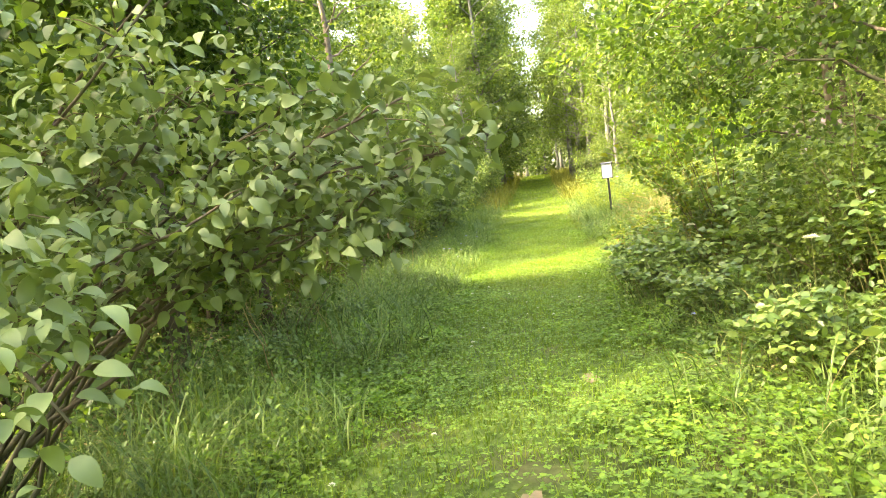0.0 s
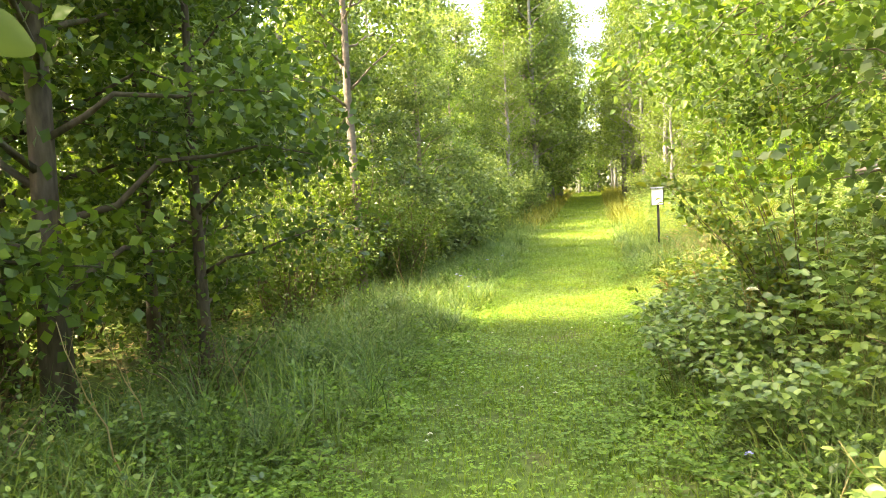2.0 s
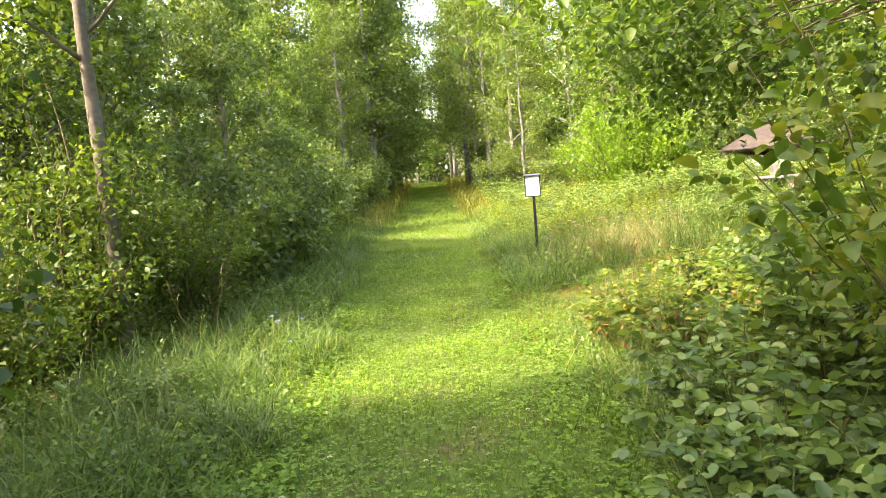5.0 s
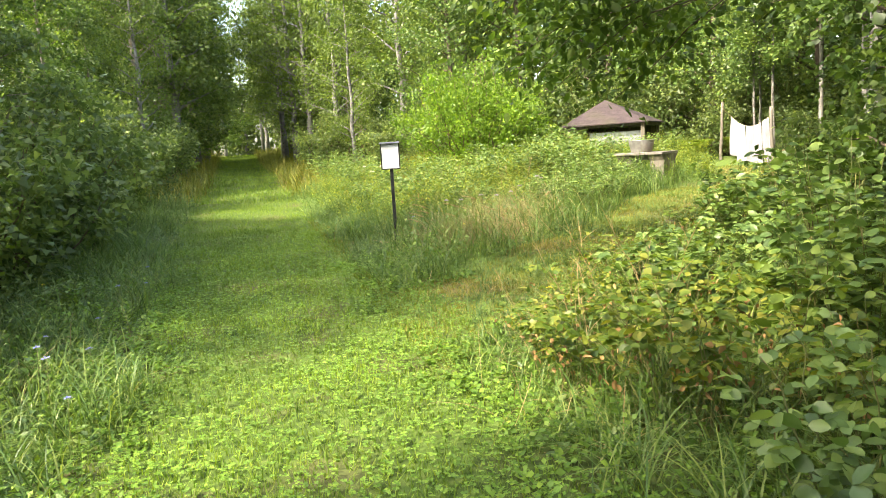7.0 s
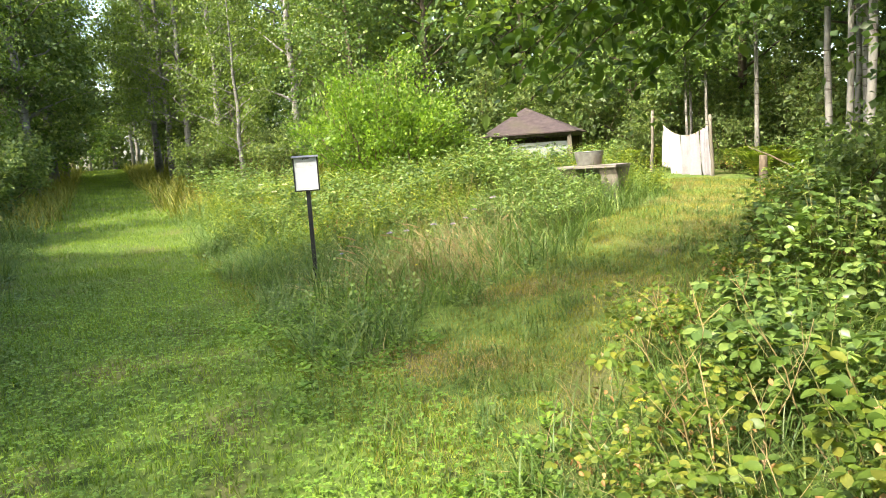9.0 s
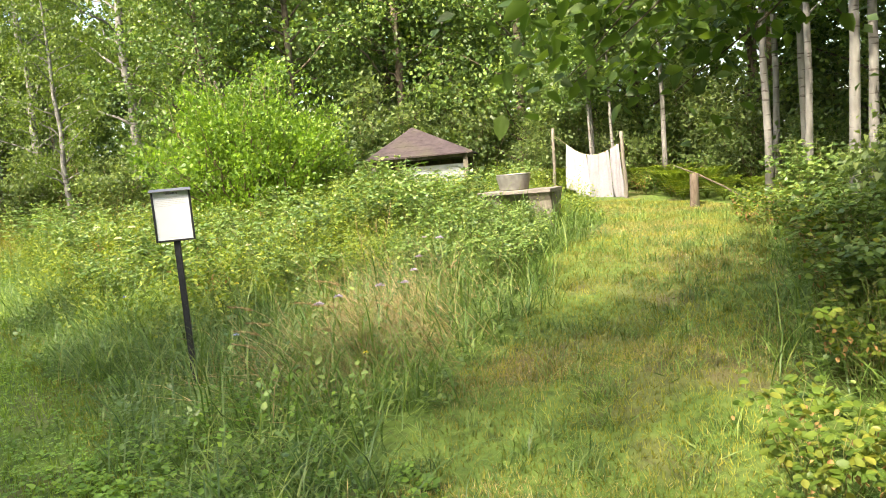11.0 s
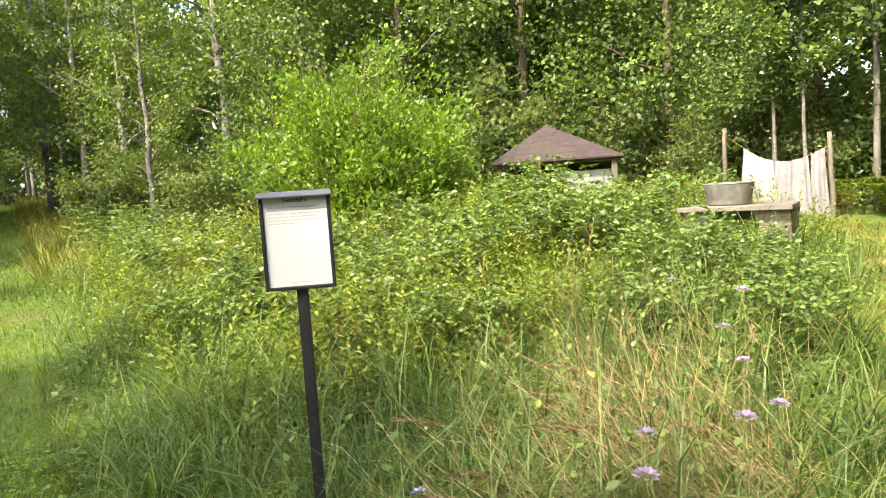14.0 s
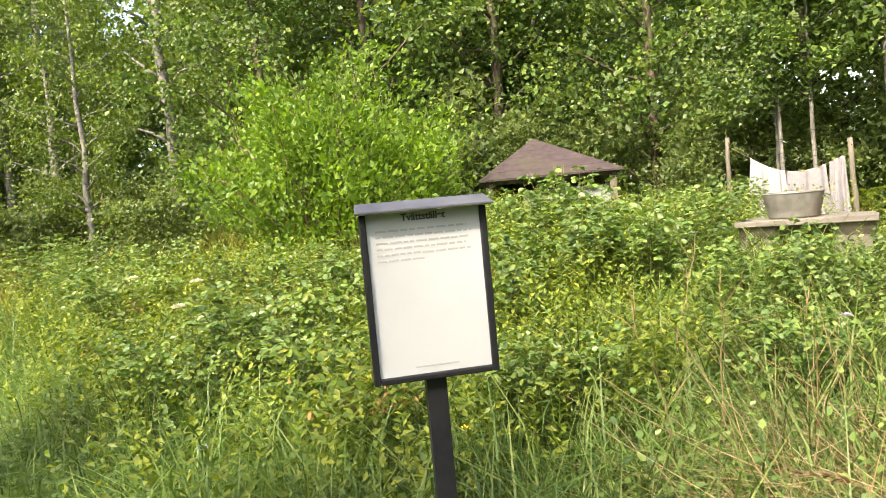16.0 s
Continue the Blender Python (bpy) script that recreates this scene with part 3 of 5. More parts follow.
# overhanging sallow beside the start of the trail
def make_sallow():
    r = np.random.default_rng(31)
    base = Vector((-2.5, -1.0, float(gz(-2.5, -1.0))))
    root = empty("sallow_shrub", Matrix.Translation(base), "overhanging sallow with broad grey-green leaves", "shrub")
    tips = [(0.12, -1.75, 1.50), (0.0, -1.95, 1.60), (-0.3, -1.8, 1.66), (-0.1, -1.65, 1.42), (-0.2, -1.75, 1.34), (-0.5, -2.65, 1.05), (-0.70, -2.6, 1.35), (0.02, -1.5, 1.55),
            (-0.45, -1.95, 1.42), (-0.8, -1.7, 2.0), (-1.0, -2.4, 1.7), (-1.5, -1.6, 2.4), (-0.6, -1.7, 1.72), (-0.9, -2.1, 1.45), (-1.2, -1.4, 1.55), (-1.0, -1.0, 1.9), (-1.3, -2.6, 2.0),
            (-0.55, -1.55, 1.40), (-0.9, -2.5, 1.95), (-0.4, -1.55, 1.55), (-0.6, -1.95, 1.95), (-0.42, -1.7, 1.28), (0.08, -1.85, 1.46), (-0.75, -2.5, 1.15), (-0.9, -1.5, 1.66)]
    ends, outs = [], []
    for k, tip in enumerate(tips):
        t = np.array(tip) - np.array(base)
        low = t[2] < 1.2 or tip[1] < -2.3
        foot = np.array((0.5 * t[0], 0.5 * t[1], 1.35)) if low else np.array((r.normal(0, 0.08), r.normal(0, 0.08), -0.1))
        limb = bowed(foot, t, (0.1 if low else 0.22) + 0.1 * r.random(), 9, 0.03, r)
        solid("limb", *tube(limb, np.linspace(0.014, 0.003, 9), 6), M_BARK, root, smooth=True)
        for q in range(22):
            w = r.uniform(0.5, 1.0) ** 0.6
            p = np.array([np.interp(w, np.linspace(0, 1, 9), limb[:, c]) for c in range(3)])
            o = unit(r.normal(0, 1, 3) * np.array([1, 1, 0.35]) + unit(t) * 0.8)
            e = p + o * r.uniform(0.04, 0.24)
            solid("twig", *tube(bowed(p, e, 0.02, 4, 0.005, r), np.linspace(0.003, 0.0012, 4), 4), M_TWIG, root) if q % 3 == 0 else None
            ends.append(e), outs.append(o)
    v, f = twig_leaves(r, np.array(ends), np.array(outs), 9, 0.06, 0.054, OVAL, 0.35, 0.95)
    solid("foliage", v, f, M_SALLOW, root, smooth=True)


make_sallow()

# trees whose limbs hang over the paths
def make_overhang(seed, foot, label, height, tips, low, m_leaf):
    r = np.random.default_rng(seed)
    foot = np.array((*foot, float(gz(*foot))))
    root = empty("overhanging_maple", Matrix.Translation(foot), label, "tree")
    trunk = bowed((0, 0, -0.15), (-0.3, 0.4, height), 0.0, 9, 0.03, r)
    solid("trunk", *tube(trunk, np.linspace(0.085, 0.02, 9), 8), M_BARK, root, smooth=True)
    ends, outs = [], []
    for tip in tips:
        t = np.array(tip) - foot
        h = min(low + 0.45 * t[2], height - 0.8)
        a = np.array([np.interp(h, trunk[:, 2], trunk[:, k]) for k in range(3)])
        limb = bowed(a, t, 0.45, 8, 0.05, r)
        solid("limb", *tube(limb, np.linspace(0.019, 0.003, 8), 5), M_BARK, root, smooth=True)
        for q in range(24):
            w = r.uniform(0.4, 1.0) ** 0.6
            p = np.array([np.interp(w, np.linspace(0, 1, 8), limb[:, k]) for k in range(3)])
            o = unit(r.normal(0, 1, 3) * np.array([1, 1, 0.4]) + unit(t) * 0.5)
            ends.append(p + o * r.uniform(0.1, 0.55)), outs.append(o)
    v, f = twig_leaves(r, np.array(ends), np.array(outs), 9, 0.13, 0.105, LEAF6, 0.35, 0.9)
    solid("crown", v, f, m_leaf, root)


# the last eight limbs are out of view, added to dapple the side path
make_overhang(9, (5.6, 8.6), "broadleaf tree whose dark leafy limbs hang over the side path", 5.6,
              [(3.0, 11.0, 2.0), (2.5, 10.7, 2.35), (3.5, 11.5, 2.1), (2.4, 11.2, 2.7), (4.1, 11.5, 2.2), (3.2, 10.2, 2.6), (4.4, 10.8, 3.0), (2.0, 10.6, 3.3), (2.9, 11.9, 2.9), (3.3, 10.9, 3.4), (4.2, 12.1, 2.8), (2.7, 10.5, 2.2),
               (4.9, 11.5, 2.6), (3.8, 11.0, 1.95), (3.0, 11.4, 2.4), (2.1, 10.0, 2.75), (1.7, 9.9, 3.0), (2.6, 10.0, 2.6), (2.4, 9.6, 2.95), (1.4, 9.7, 3.3), (5.6, 10.8, 4.0), (6.6, 9.6, 4.4), (6.4, 7.8, 4.8), (4.6, 8.4, 5.2),
               (1.8, 9.0, 3.7), (2.6, 8.9, 3.9), (2.2, 9.8, 4.2), (3.0, 9.6, 4.4), (3.4, 10.4, 4.2), (1.6, 10.4, 4.3), (2.6, 11.0, 4.4), (3.8, 9.4, 4.9)], 1.9, M_ALDER)
make_overhang(19, (4.1, 5.9), "spreading broadleaf tree whose layered dark limbs hang over the trail", 6.4,
              [(1.2, 6.6, 2.75), (0.9, 7.8, 2.85), (1.6, 6.0, 2.9), (1.9, 7.0, 2.55), (2.3, 6.2, 2.7), (1.4, 7.6, 3.3), (2.6, 7.6, 2.9), (2.8, 5.4, 2.4), (3.2, 6.6, 2.6),
               (1.1, 6.9, 3.9), (2.0, 6.5, 4.0), (2.9, 4.4, 3.3), (3.4, 5.0, 4.2), (3.4, 3.6, 3.0), (4.6, 4.4, 4.4), (5.2, 6.6, 4.6), (3.0, 7.8, 4.6), (2.3, 5.9, 5.0), (3.6, 8.0, 3.4)], 2.0, M_ALDER)


# sallow sapling leaning out from the raspberry thicket
def make_sapling():
    r = np.random.default_rng(37)
    base = np.array((2.3, 4.3, float(gz(2.3, 4.3))))
    root = empty("sallow_sapling", Matrix.Translation(base), "young sallow with large fresh green oval leaves", "shrub")
    tips = [(1.05, 3.65, 1.72), (1.25, 3.75, 1.90), (1.15, 4.0, 1.58), (1.5, 3.7, 2.15), (1.35, 4.4, 1.95), (1.7, 3.8, 1.85), (1.6, 4.6, 2.2), (1.9, 3.6, 2.3), (2.1, 4.3, 2.4), (1.45, 4.2, 1.45), (1.75, 4.9, 1.75), (2.2, 3.7, 1.8), (1.5, 5.0, 1.5), (2.0, 5.0, 1.9)]
    ends, outs = [], []
    for tip in tips:
        t = np.array(tip) - base
        limb = bowed((r.normal(0, 0.05), r.normal(0, 0.05), -0.1), t, 0.12, 8, 0.02, r)
        solid("limb", *tube(limb, np.linspace(0.007, 0.002, 8), 4), M_TWIG, root, smooth=True)
        for q in range(34):
            w = r.uniform(0.25, 1.0)
            p = np.array([np.interp(w, np.linspace(0, 1, 8), limb[:, k]) for k in range(3)])
            o = unit(r.normal(0, 1, 3) * np.array([1, 1, 0.3]) + unit(t) * 0.6)
            ends.append(p + o * r.uniform(0.02, 0.10)), outs.append(o)
    v, f = twig_leaves(r, np.array(ends), np.array(outs), 3, 0.04, 0.072, OVAL, 0.15, 1.0)
    solid("foliage", v, f, M_YELLOWLEAF, root, smooth=True)


make_sapling()

# large bright bush in the meadow
bush = make_shrub("bright_green_bush", spot(5.7, 21.6), "large bright yellow-green leafy bush in the meadow", "bush", 10, 2.95, 2.05, 95, 15, 20, 0.088, MID4,
                  M_BUSH, M_TWIG, 0.12, droop=-0.7, skirt=0.05)
copy_thing(bush, spot(7.0, 23.0, 1.9, 0.75))


# ---- brambles, nettles and ferns ----
def make_bramble(seed, m, label, m_leaf, height, width, canes, per, size, group):
    r = np.random.default_rng(seed)
    root = empty("bramble_bush", m, label, "bramble", group)
    ends, outs, tubes = [], [], []
    for k in range(canes):
        a = r.uniform(0, 6.28)
        far = width * np.sqrt(r.uniform(0.05, 1))
        tip = (np.cos(a) * far, np.sin(a) * far, height * r.uniform(0.55, 1.05))
        cane = bowed((np.cos(a) * far * 0.4, np.sin(a) * far * 0.4, -0.05), tip, 0.12, 6, 0.02, r)
        tubes.append(tube(cane, np.linspace(0.005, 0.0018, 6), 4))
        for q in range(per):
            w = r.uniform(0.2, 1.0) ** 0.7
            p = np.array([np.interp(w, np.linspace(0, 1, 6), cane[:, c]) for c in range(3)])
            o = unit(np.array([r.normal(), r.normal(), r.uniform(-0.1, 0.5)]))
            e = p + o * r.uniform(0.05, 0.12)
            side = unit(np.cross(o, [0, 0, 1.0]))
            for d in (o, o * 0.35 + side, o * 0.35 - side):
                ends.append(e), outs.append(d + np.array([0, 0, r.uniform(-0.6, 0.1)]))
    ends, outs = np.array(ends), np.array(outs)
    up = np.array([0, 0, 1.0]) + r.normal(0, 0.5, ends.shape)
    v, f = put_on(LEAF7, ends, outs, up, size * np.repeat(r.uniform(0.7, 1.2, len(ends) // 3), 3))
    v[:, 2] = np.maximum(v[:, 2], 0.0)
    tagged(solid("stem_tangle", *joined(tubes), M_STEM, root), kind="stuff")
    solid("foliage", v, f, m_leaf, root)
    if m_leaf is M_YELLOWLEAF:
        pick = r.integers(0, len(ends), 110)
        at = ends[pick] * np.array([1, 1, 0.8]) + r.normal(0, 0.03, (110, 3))
        dead = put_on(LEAF6, at, r.normal(0, 0.6, (110, 3)) - np.array([0, 0, 0.9]), r.normal(0, 1, (110, 3)), r.uniform(0.03, 0.06, 110))
        solid("dead_leaves", *dead, M_RUST, root, "rust-brown withered leaves")
    return root


bramble = make_bramble(41, spot(1.75, 3.6), "raspberry thicket with dull green three-part leaves", M_BRAMBLE, 0.75, 0.62, 38, 8, 0.075, "raspberry thicket")
bramble_tall = make_bramble(42, spot(2.3, 4.4), "tall raspberry thicket with green three-part leaves", M_BRAMBLE, 1.25, 0.65, 40, 10, 0.078, "raspberry thicket")
bramble_yellow = make_bramble(43, spot(2.0, 7.0), "yellowing sunlit raspberry thicket", M_YELLOWLEAF, 0.80, 0.62, 27, 8, 0.066, "raspberry thicket")
bramble_fine = make_bramble(47, spot(4.6, 17.0), "knee-high raspberry and meadow herb thicket", M_BRAMBLE, 0.78, 0.68, 60, 9, 0.055, "raspberry thicket")
spread_copies(bramble, [(1.5, 4.6, 0.95), (1.3, 4.0, 0.8), (1.35, 3.3, 0.75), (1.6, 2.2, 0.75), (1.75, 5.6, 0.95), (1.8, 0.6, 0.8), (2.0, -0.9, 0.9), (1.9, -2.2, 0.9), (2.9, 8.6, 0.9), (3.6, 9.3, 0.85)], 44)
spread_copies(bramble, [(5.4, 10.6, 0.8), (6.8, 11.4, 0.9), (7.6, 12.1, 0.8), (-1.9, 4.2, 0.45), (-2.1, 1.8, 0.5), (-2.0, 7.2, 0.5), (-1.9, 11.6, 0.5)], 144)
spread_copies(bramble_fine, [(4.6, 14.6, 0.7), (5.6, 15.4, 0.85), (3.6, 15.4, 0.7), (6.4, 16.8, 1.1), (3.0, 17.6, 1.0), (5.2, 18.6, 1.1), (6.6, 18.8, 1.15), (3.8, 19.6, 1.0), (8.4, 17.6, 1.0), (2.6, 20.2, 1.0), (2.4, 23.0, 1.1), (3.4, 22.4, 1.1), (2.8, 26.0, 1.2), (4.2, 18.4, 1.0), (7.4, 19.6, 0.75), (5.0, 13.9, 0.65), (5.6, 14.4, 0.65), (6.2, 15.2, 0.65), (2.9, 16.9, 0.85), (3.9, 16.6, 0.95), (2.2, 17.4, 0.8), (2.6, 21.6, 0.9)], 145)
spread_copies(bramble_tall, [(2.4, 2.8, 0.9), (2.5, 5.6, 0.95), (2.6, 1.2, 0.9), (2.6, -0.4, 0.95), (2.9, 6.9, 0.9), (3.4, 3.6, 1.1), (3.5, 5.6, 1.1), (3.6, 7.8, 1.0), (4.4, 9.6, 0.8), (5.6, 16.4, 0.7), (6.4, 17.9, 0.9), (7.4, 18.4, 0.6), (2.5, -2.4, 1.0),
                             (8.6, 12.6, 0.8), (9.4, 11.6, 0.9), (10.6, 12.8, 0.7), (8.9, 19.2, 0.5), (5.2, 16.8, 0.75), (3.2, 2.0, 1.1), (3.4, 0.2, 1.1), (6.2, 9.2, 1.0)], 45)
spread_copies(bramble_yellow, [(1.75, 7.7, 0.8), (2.5, 7.8, 0.95), (1.7, 8.4, 0.6), (2.3, 8.7, 0.75), (2.4, 6.2, 0.8), (3.1, 9.9, 0.7), (2.9, 15.9, 0.8), (3.4, 18.4, 0.9), (2.3, 18.6, 0.75), (3.5, 17.4, 0.85), (4.8, 19.4, 0.9), (3.0, 19.8, 0.9), (7.4, 20.6, 0.8), (11.6, 16.4, 0.55), (11.9, 17.4, 0.6), (4.4, 10.2, 0.7), (5.6, 11.0, 0.75), (6.6, 11.7, 0.7), (7.6, 12.5, 0.7), (8.6, 13.2, 0.6), (9.6, 13.4, 0.6), (5.0, 9.8, 0.8), (10.9, 12.6, 0.6), (12.0, 14.8, 0.5)], 46)


def make_fern(m):
    r = np.random.default_rng(51)
    root = empty("fern", m, "yellow-green arching fern at the wood's edge", "fern", "ferns")
    for k in range(11):
        a = k * 0.571 + r.normal(0, 0.1)
        d = np.array([np.cos(a), np.sin(a), 0])
        rib = bowed((0, 0, 0), d * 0.42 + np.array([0, 0, 0.50]), 0.14, 10, 0.004, r)
        side = np.cross(d, [0, 0, 1.0])
        w = np.repeat(np.linspace(0.12, 0.98, 18), 2)
        at = np.stack([np.interp(w, np.linspace(0, 1, 10), rib[:, c]) for c in range(3)], -1)
        sg = np.tile([1.0, -1.0], 18)[:, None]
        ln = 0.15 * np.sin(np.pi * (0.12 + 0.85 * w)) + 0.015
        v, f = put_on(NARROW4, at, side * sg + d * 0.35, np.tile([0, 0, 1.0], (36, 1)), ln, ln * 0.55)
        solid("frond", *joined([(v, f), tube(rib, np.linspace(0.004, 0.001, 10), 4)]), M_FERN, root)
    return root


fern = make_fern(spot(11.6, 16.6))
spread_copies(fern, [(11.1, 16.0, 1.0), (11.8, 16.0, 1.1), (12.2, 16.9, 1.1), (11.2, 15.3, 0.8), (10.4, 19.4, 0.9), (10.9, 19.8, 1.0), (11.4, 20.2, 1.0), (12.1, 19.6, 1.1), (10.2, 20.0, 0.8), (12.4, 17.8, 1.0), (11.0, 14.6, 0.8)], 52)


# ---- grass and herbs ----
def field(n, x0, x1, y0, y1, keep):
    x, y = rng.uniform(x0, x1, n), rng.uniform(y0, y1, n)
    k = rng.random(n) < keep(x, y)
    return x[k], y[k]


def blades(x, y, height, width, shape, tilt):
    n = len(x)
    at = np.stack([x, y, gz(x, y) - 0.01], -1)
    a = rng.uniform(0, 6.28, n)
    lean = np.abs(rng.normal(0, tilt, n))
    along = np.stack([np.cos(a) * lean, np.sin(a) * lean, np.ones(n)], -1)
    up = np.stack([np.cos(a), np.sin(a), np.zeros(n)], -1) + rng.normal(0, 0.3, (n, 3))
    return put_on(shape, at, along, up, height, width)


def patchy(x, y, s, seed):
    return 0.5 + 0.5 * ripple(x, y, s, seed)


def grow():
    # mown path
    def short(x, y):
        d = off_trail(x, y)
        return np.where(d < 0.12, 1.0, 0.25) * np.where(y > 17, 0.6, 1.0) * np.where(np.hypot((x - 0.12) / 0.22, (y + 0.9) / 0.6) < 1, 0.2, 1) * (0.55 + 0.45 * patchy(x, y, 2.3, 4.0))
    x, y = field(190000, -1.5, 1.6, -5, 22, short)
    x2, y2 = field(330000, 1.0, 11.5, 8.6, 17.5, lambda x, y: np.where(off_trail(x, y) < 0.15, 1.0, 0.0) * (0.5 + 0.5 * patchy(x, y, 2.0, 1.0)))
    v, f = blades(x2, y2, rng.uniform(0.02, 0.075, len(x2)), rng.uniform(0.005, 0.011, len(x2)), BLADE1, 0.8)
    tagged(solid("side_path_grass", v, f, M_DRYGREEN), "short yellowing trodden grass on the side path", "grass", kind="stuff")
    v, f = blades(x, y, rng.uniform(0.03, 0.095, len(x)), rng.uniform(0.005, 0.011, len(x)), BLADE1, 0.7)
    tagged(solid("short_grass", v, f, M_GRASS), "short trodden green grass on the mown path", "grass", kind="stuff")
    x, y = field(60000, -2.0, 2.2, 22, 75, lambda x, y: np.where(off_trail(x, y) < 0.4, 1.0, 0.2))
    v, f = blades(x, y, rng.uniform(0.06, 0.14, len(x)), rng.uniform(0.012, 0.022, len(x)), BLADE1, 0.6)
    tagged(solid("far_path_grass", v, f, M_GRASS), "bright green grass on the path further on", "grass", kind="stuff")
    # clover and other low herbs
    x, y = field(48000, -1.6, 1.7, -5, 16, lambda x, y: np.where(off_trail(x, y) < 0.25, 1.0, 0.3) * (0.35 + 0.65 * patchy(x, y, 1.7, 2.0)))
    n = len(x)
    h = rng.uniform(0.02, 0.07, n)
    at = np.repeat(np.stack([x, y, gz(x, y) + h], -1), 3, 0)
    a = np.repeat(rng.uniform(0, 6.28, n), 3) + np.tile([0, 2.09, 4.19], n)
    along = np.stack([np.cos(a), np.sin(a), rng.normal(0.1, 0.2, 3 * n)], -1)
    up = np.tile([0, 0, 1.0], (3 * n, 1)) + rng.normal(0, 0.25, (3 * n, 3))
    v, f = put_on((LEAF4[0] * np.array([1.3, 1, 1]), LEAF4[1]), at, along, up, np.repeat(rng.uniform(0.010, 0.024, n), 3))
    tagged(solid("clover", v, f, M_CLOVER), "low clover and herb leaves among the path grass", "clover", kind="stuff")

    # tall verge and meadow grass
    def tall(x, y):
        d = off_trail(x, y)
        left = (x < 0) * smooth01((d + 0.05) * 2.5) * smooth01((3.4 + x) / 1.2)
        right = (x > 0) * smooth01((d + 0.02) * 2.5)
        return np.maximum(left, right) * (0.45 + 0.55 * patchy(x, y, 1.1, 5.0))
    x, y = field(160000, -3.2, 9.0, -5, 23, tall)
    d = off_trail(x, y)
    mound = (x > 1.2) & (y > 12)
    h = (0.16 + 0.42 * smooth01(d / 1.0)) * rng.uniform(0.55, 1.3, len(x)) * np.where(mound, 1.12, 0.95)
    v, f = blades(x, y, h, rng.uniform(0.0045, 0.0125, len(x)), BLADE3, 0.8)
    tagged(solid("tall_grass", v, f, M_TALL), "tall uncut blue-green meadow grass beside the path", "grass", kind="stuff")
    x, y = field(24000, -4.0, 7.0, 22, 60, lambda x, y: np.where(off_trail(x, y) > 0.1, 0.8, 0.0))
    v, f = blades(x, y, rng.uniform(0.3, 0.8, len(x)), rng.uniform(0.012, 0.026, len(x)), BLADE3, 0.4)
    tagged(solid("far_meadow_grass", v, f, M_DRYGREEN), "tall yellowing grass edging the trail further on", "grass", kind="stuff")
    # straw
    def dry(x, y):
        m = 0.0
        for cx, cy, s in ((1.8, 7.6, 0.7), (-2.0, 9.1, 0.45), (2.2, 9.1, 0.6), (1.6, 4.3, 0.4), (7.6, 20.2, 0.6), (2.0, 27.0, 1.6), (5.2, 12.0, 0.8), (4.4, 16.2, 0.8), (1.7, 1.2, 0.5), (-2.3, 5.0, 0.5)):
            m = np.maximum(m, np.exp(-((x - cx) ** 2 + (y - cy) ** 2) / s ** 2))
        return m * 0.5 + 0.008
    x, y = field(80000, -3.2, 9.5, -4.5, 30, dry)
    keep = off_trail(x, y) > 0.0
    x, y = x[keep], y[keep]
    v, f = blades(x, y, rng.uniform(0.2, 0.85, len(x)), rng.uniform(0.002, 0.005, len(x)), ARCH, 0.9)
    tagged(solid("dry_grass", v, f, M_STRAW), "dry straw-coloured grass stalks", "grass", kind="stuff")
    x, y = field(420000, 1.2, 11.0, 8.8, 17.0, lambda x, y: np.where(off_trail(x, y) < 0.2, 1.0, 0.0) * smooth01((patchy(x, y, 2.1, 9.0) - 0.3) * 1.8))
    v, f = blades(x, y, rng.uniform(0.02, 0.06, len(x)), rng.uniform(0.003, 0.007, len(x)), BLADE1, 1.6)
    tagged(solid("dry_turf", v, f, M_STRAW), "dry brownish trodden grass on the side path", "grass", kind="stuff")
    tx, ty = field(900, 1.2, 10.5, 8.8, 16.5, lambda x, y: np.where(off_trail(x, y) < 0.1, 1.0, 0.0))
    x, y = np.repeat(tx, 26) + rng.normal(0, 0.05, 26 * len(tx)), np.repeat(ty, 26) + rng.normal(0, 0.05, 26 * len(tx))
    v, f = blades(x, y, rng.uniform(0.08, 0.2, len(x)), rng.uniform(0.004, 0.008, len(x)), BLADE3, 0.8)
    tagged(solid("grass_tufts", v, f, M_TALL), "scattered longer grass tufts on the side path", "grass", kind="stuff")
    # bent straw in the meadow, leaning one way
    n = 1500
    pick = rng.integers(0, 3, n)
    hub = np.array([(3.35, 13.35), (2.85, 13.05), (3.9, 14.0)])[pick]
    x, y = hub[:, 0] + rng.normal(0, 0.4, n), hub[:, 1] + rng.normal(0, 0.33, n)
    keep = off_trail(x, y) > 0.05
    x, y, n = x[keep], y[keep], int(keep.sum())
    along = np.array([-0.75, 0.35, 0.75]) + rng.normal(0, 0.45, (n, 3))
    along[:, 2] = np.abs(along[:, 2]) + 0.15
    v, f = put_on(BLADE3, np.stack([x, y, gz(x, y)], -1), along, rng.normal(0, 1, (n, 3)) - np.array([0, 0, 0.8]), rng.uniform(0.4, 0.85, n), rng.uniform(0.0025, 0.005, n))
    tagged(solid("bent_straw", v, f, M_PLUME), "bent pinkish-brown dead grass stalks in the meadow", "grass", kind="stuff")
    # broad-leaved weeds
    def weeds(x, y):
        d = off_trail(x, y)
        return smooth01((d + 0.1) * 3) * (0.25 + 0.75 * smooth01((patchy(x, y, 1.4, 7.0) - 0.35) * 3)) * np.where((x < -3.2), 0.4, 1.0)
    x, y = field(10000, -4.5, 10.0, -4.5, 23, weeds)
    n, k = len(x), 9
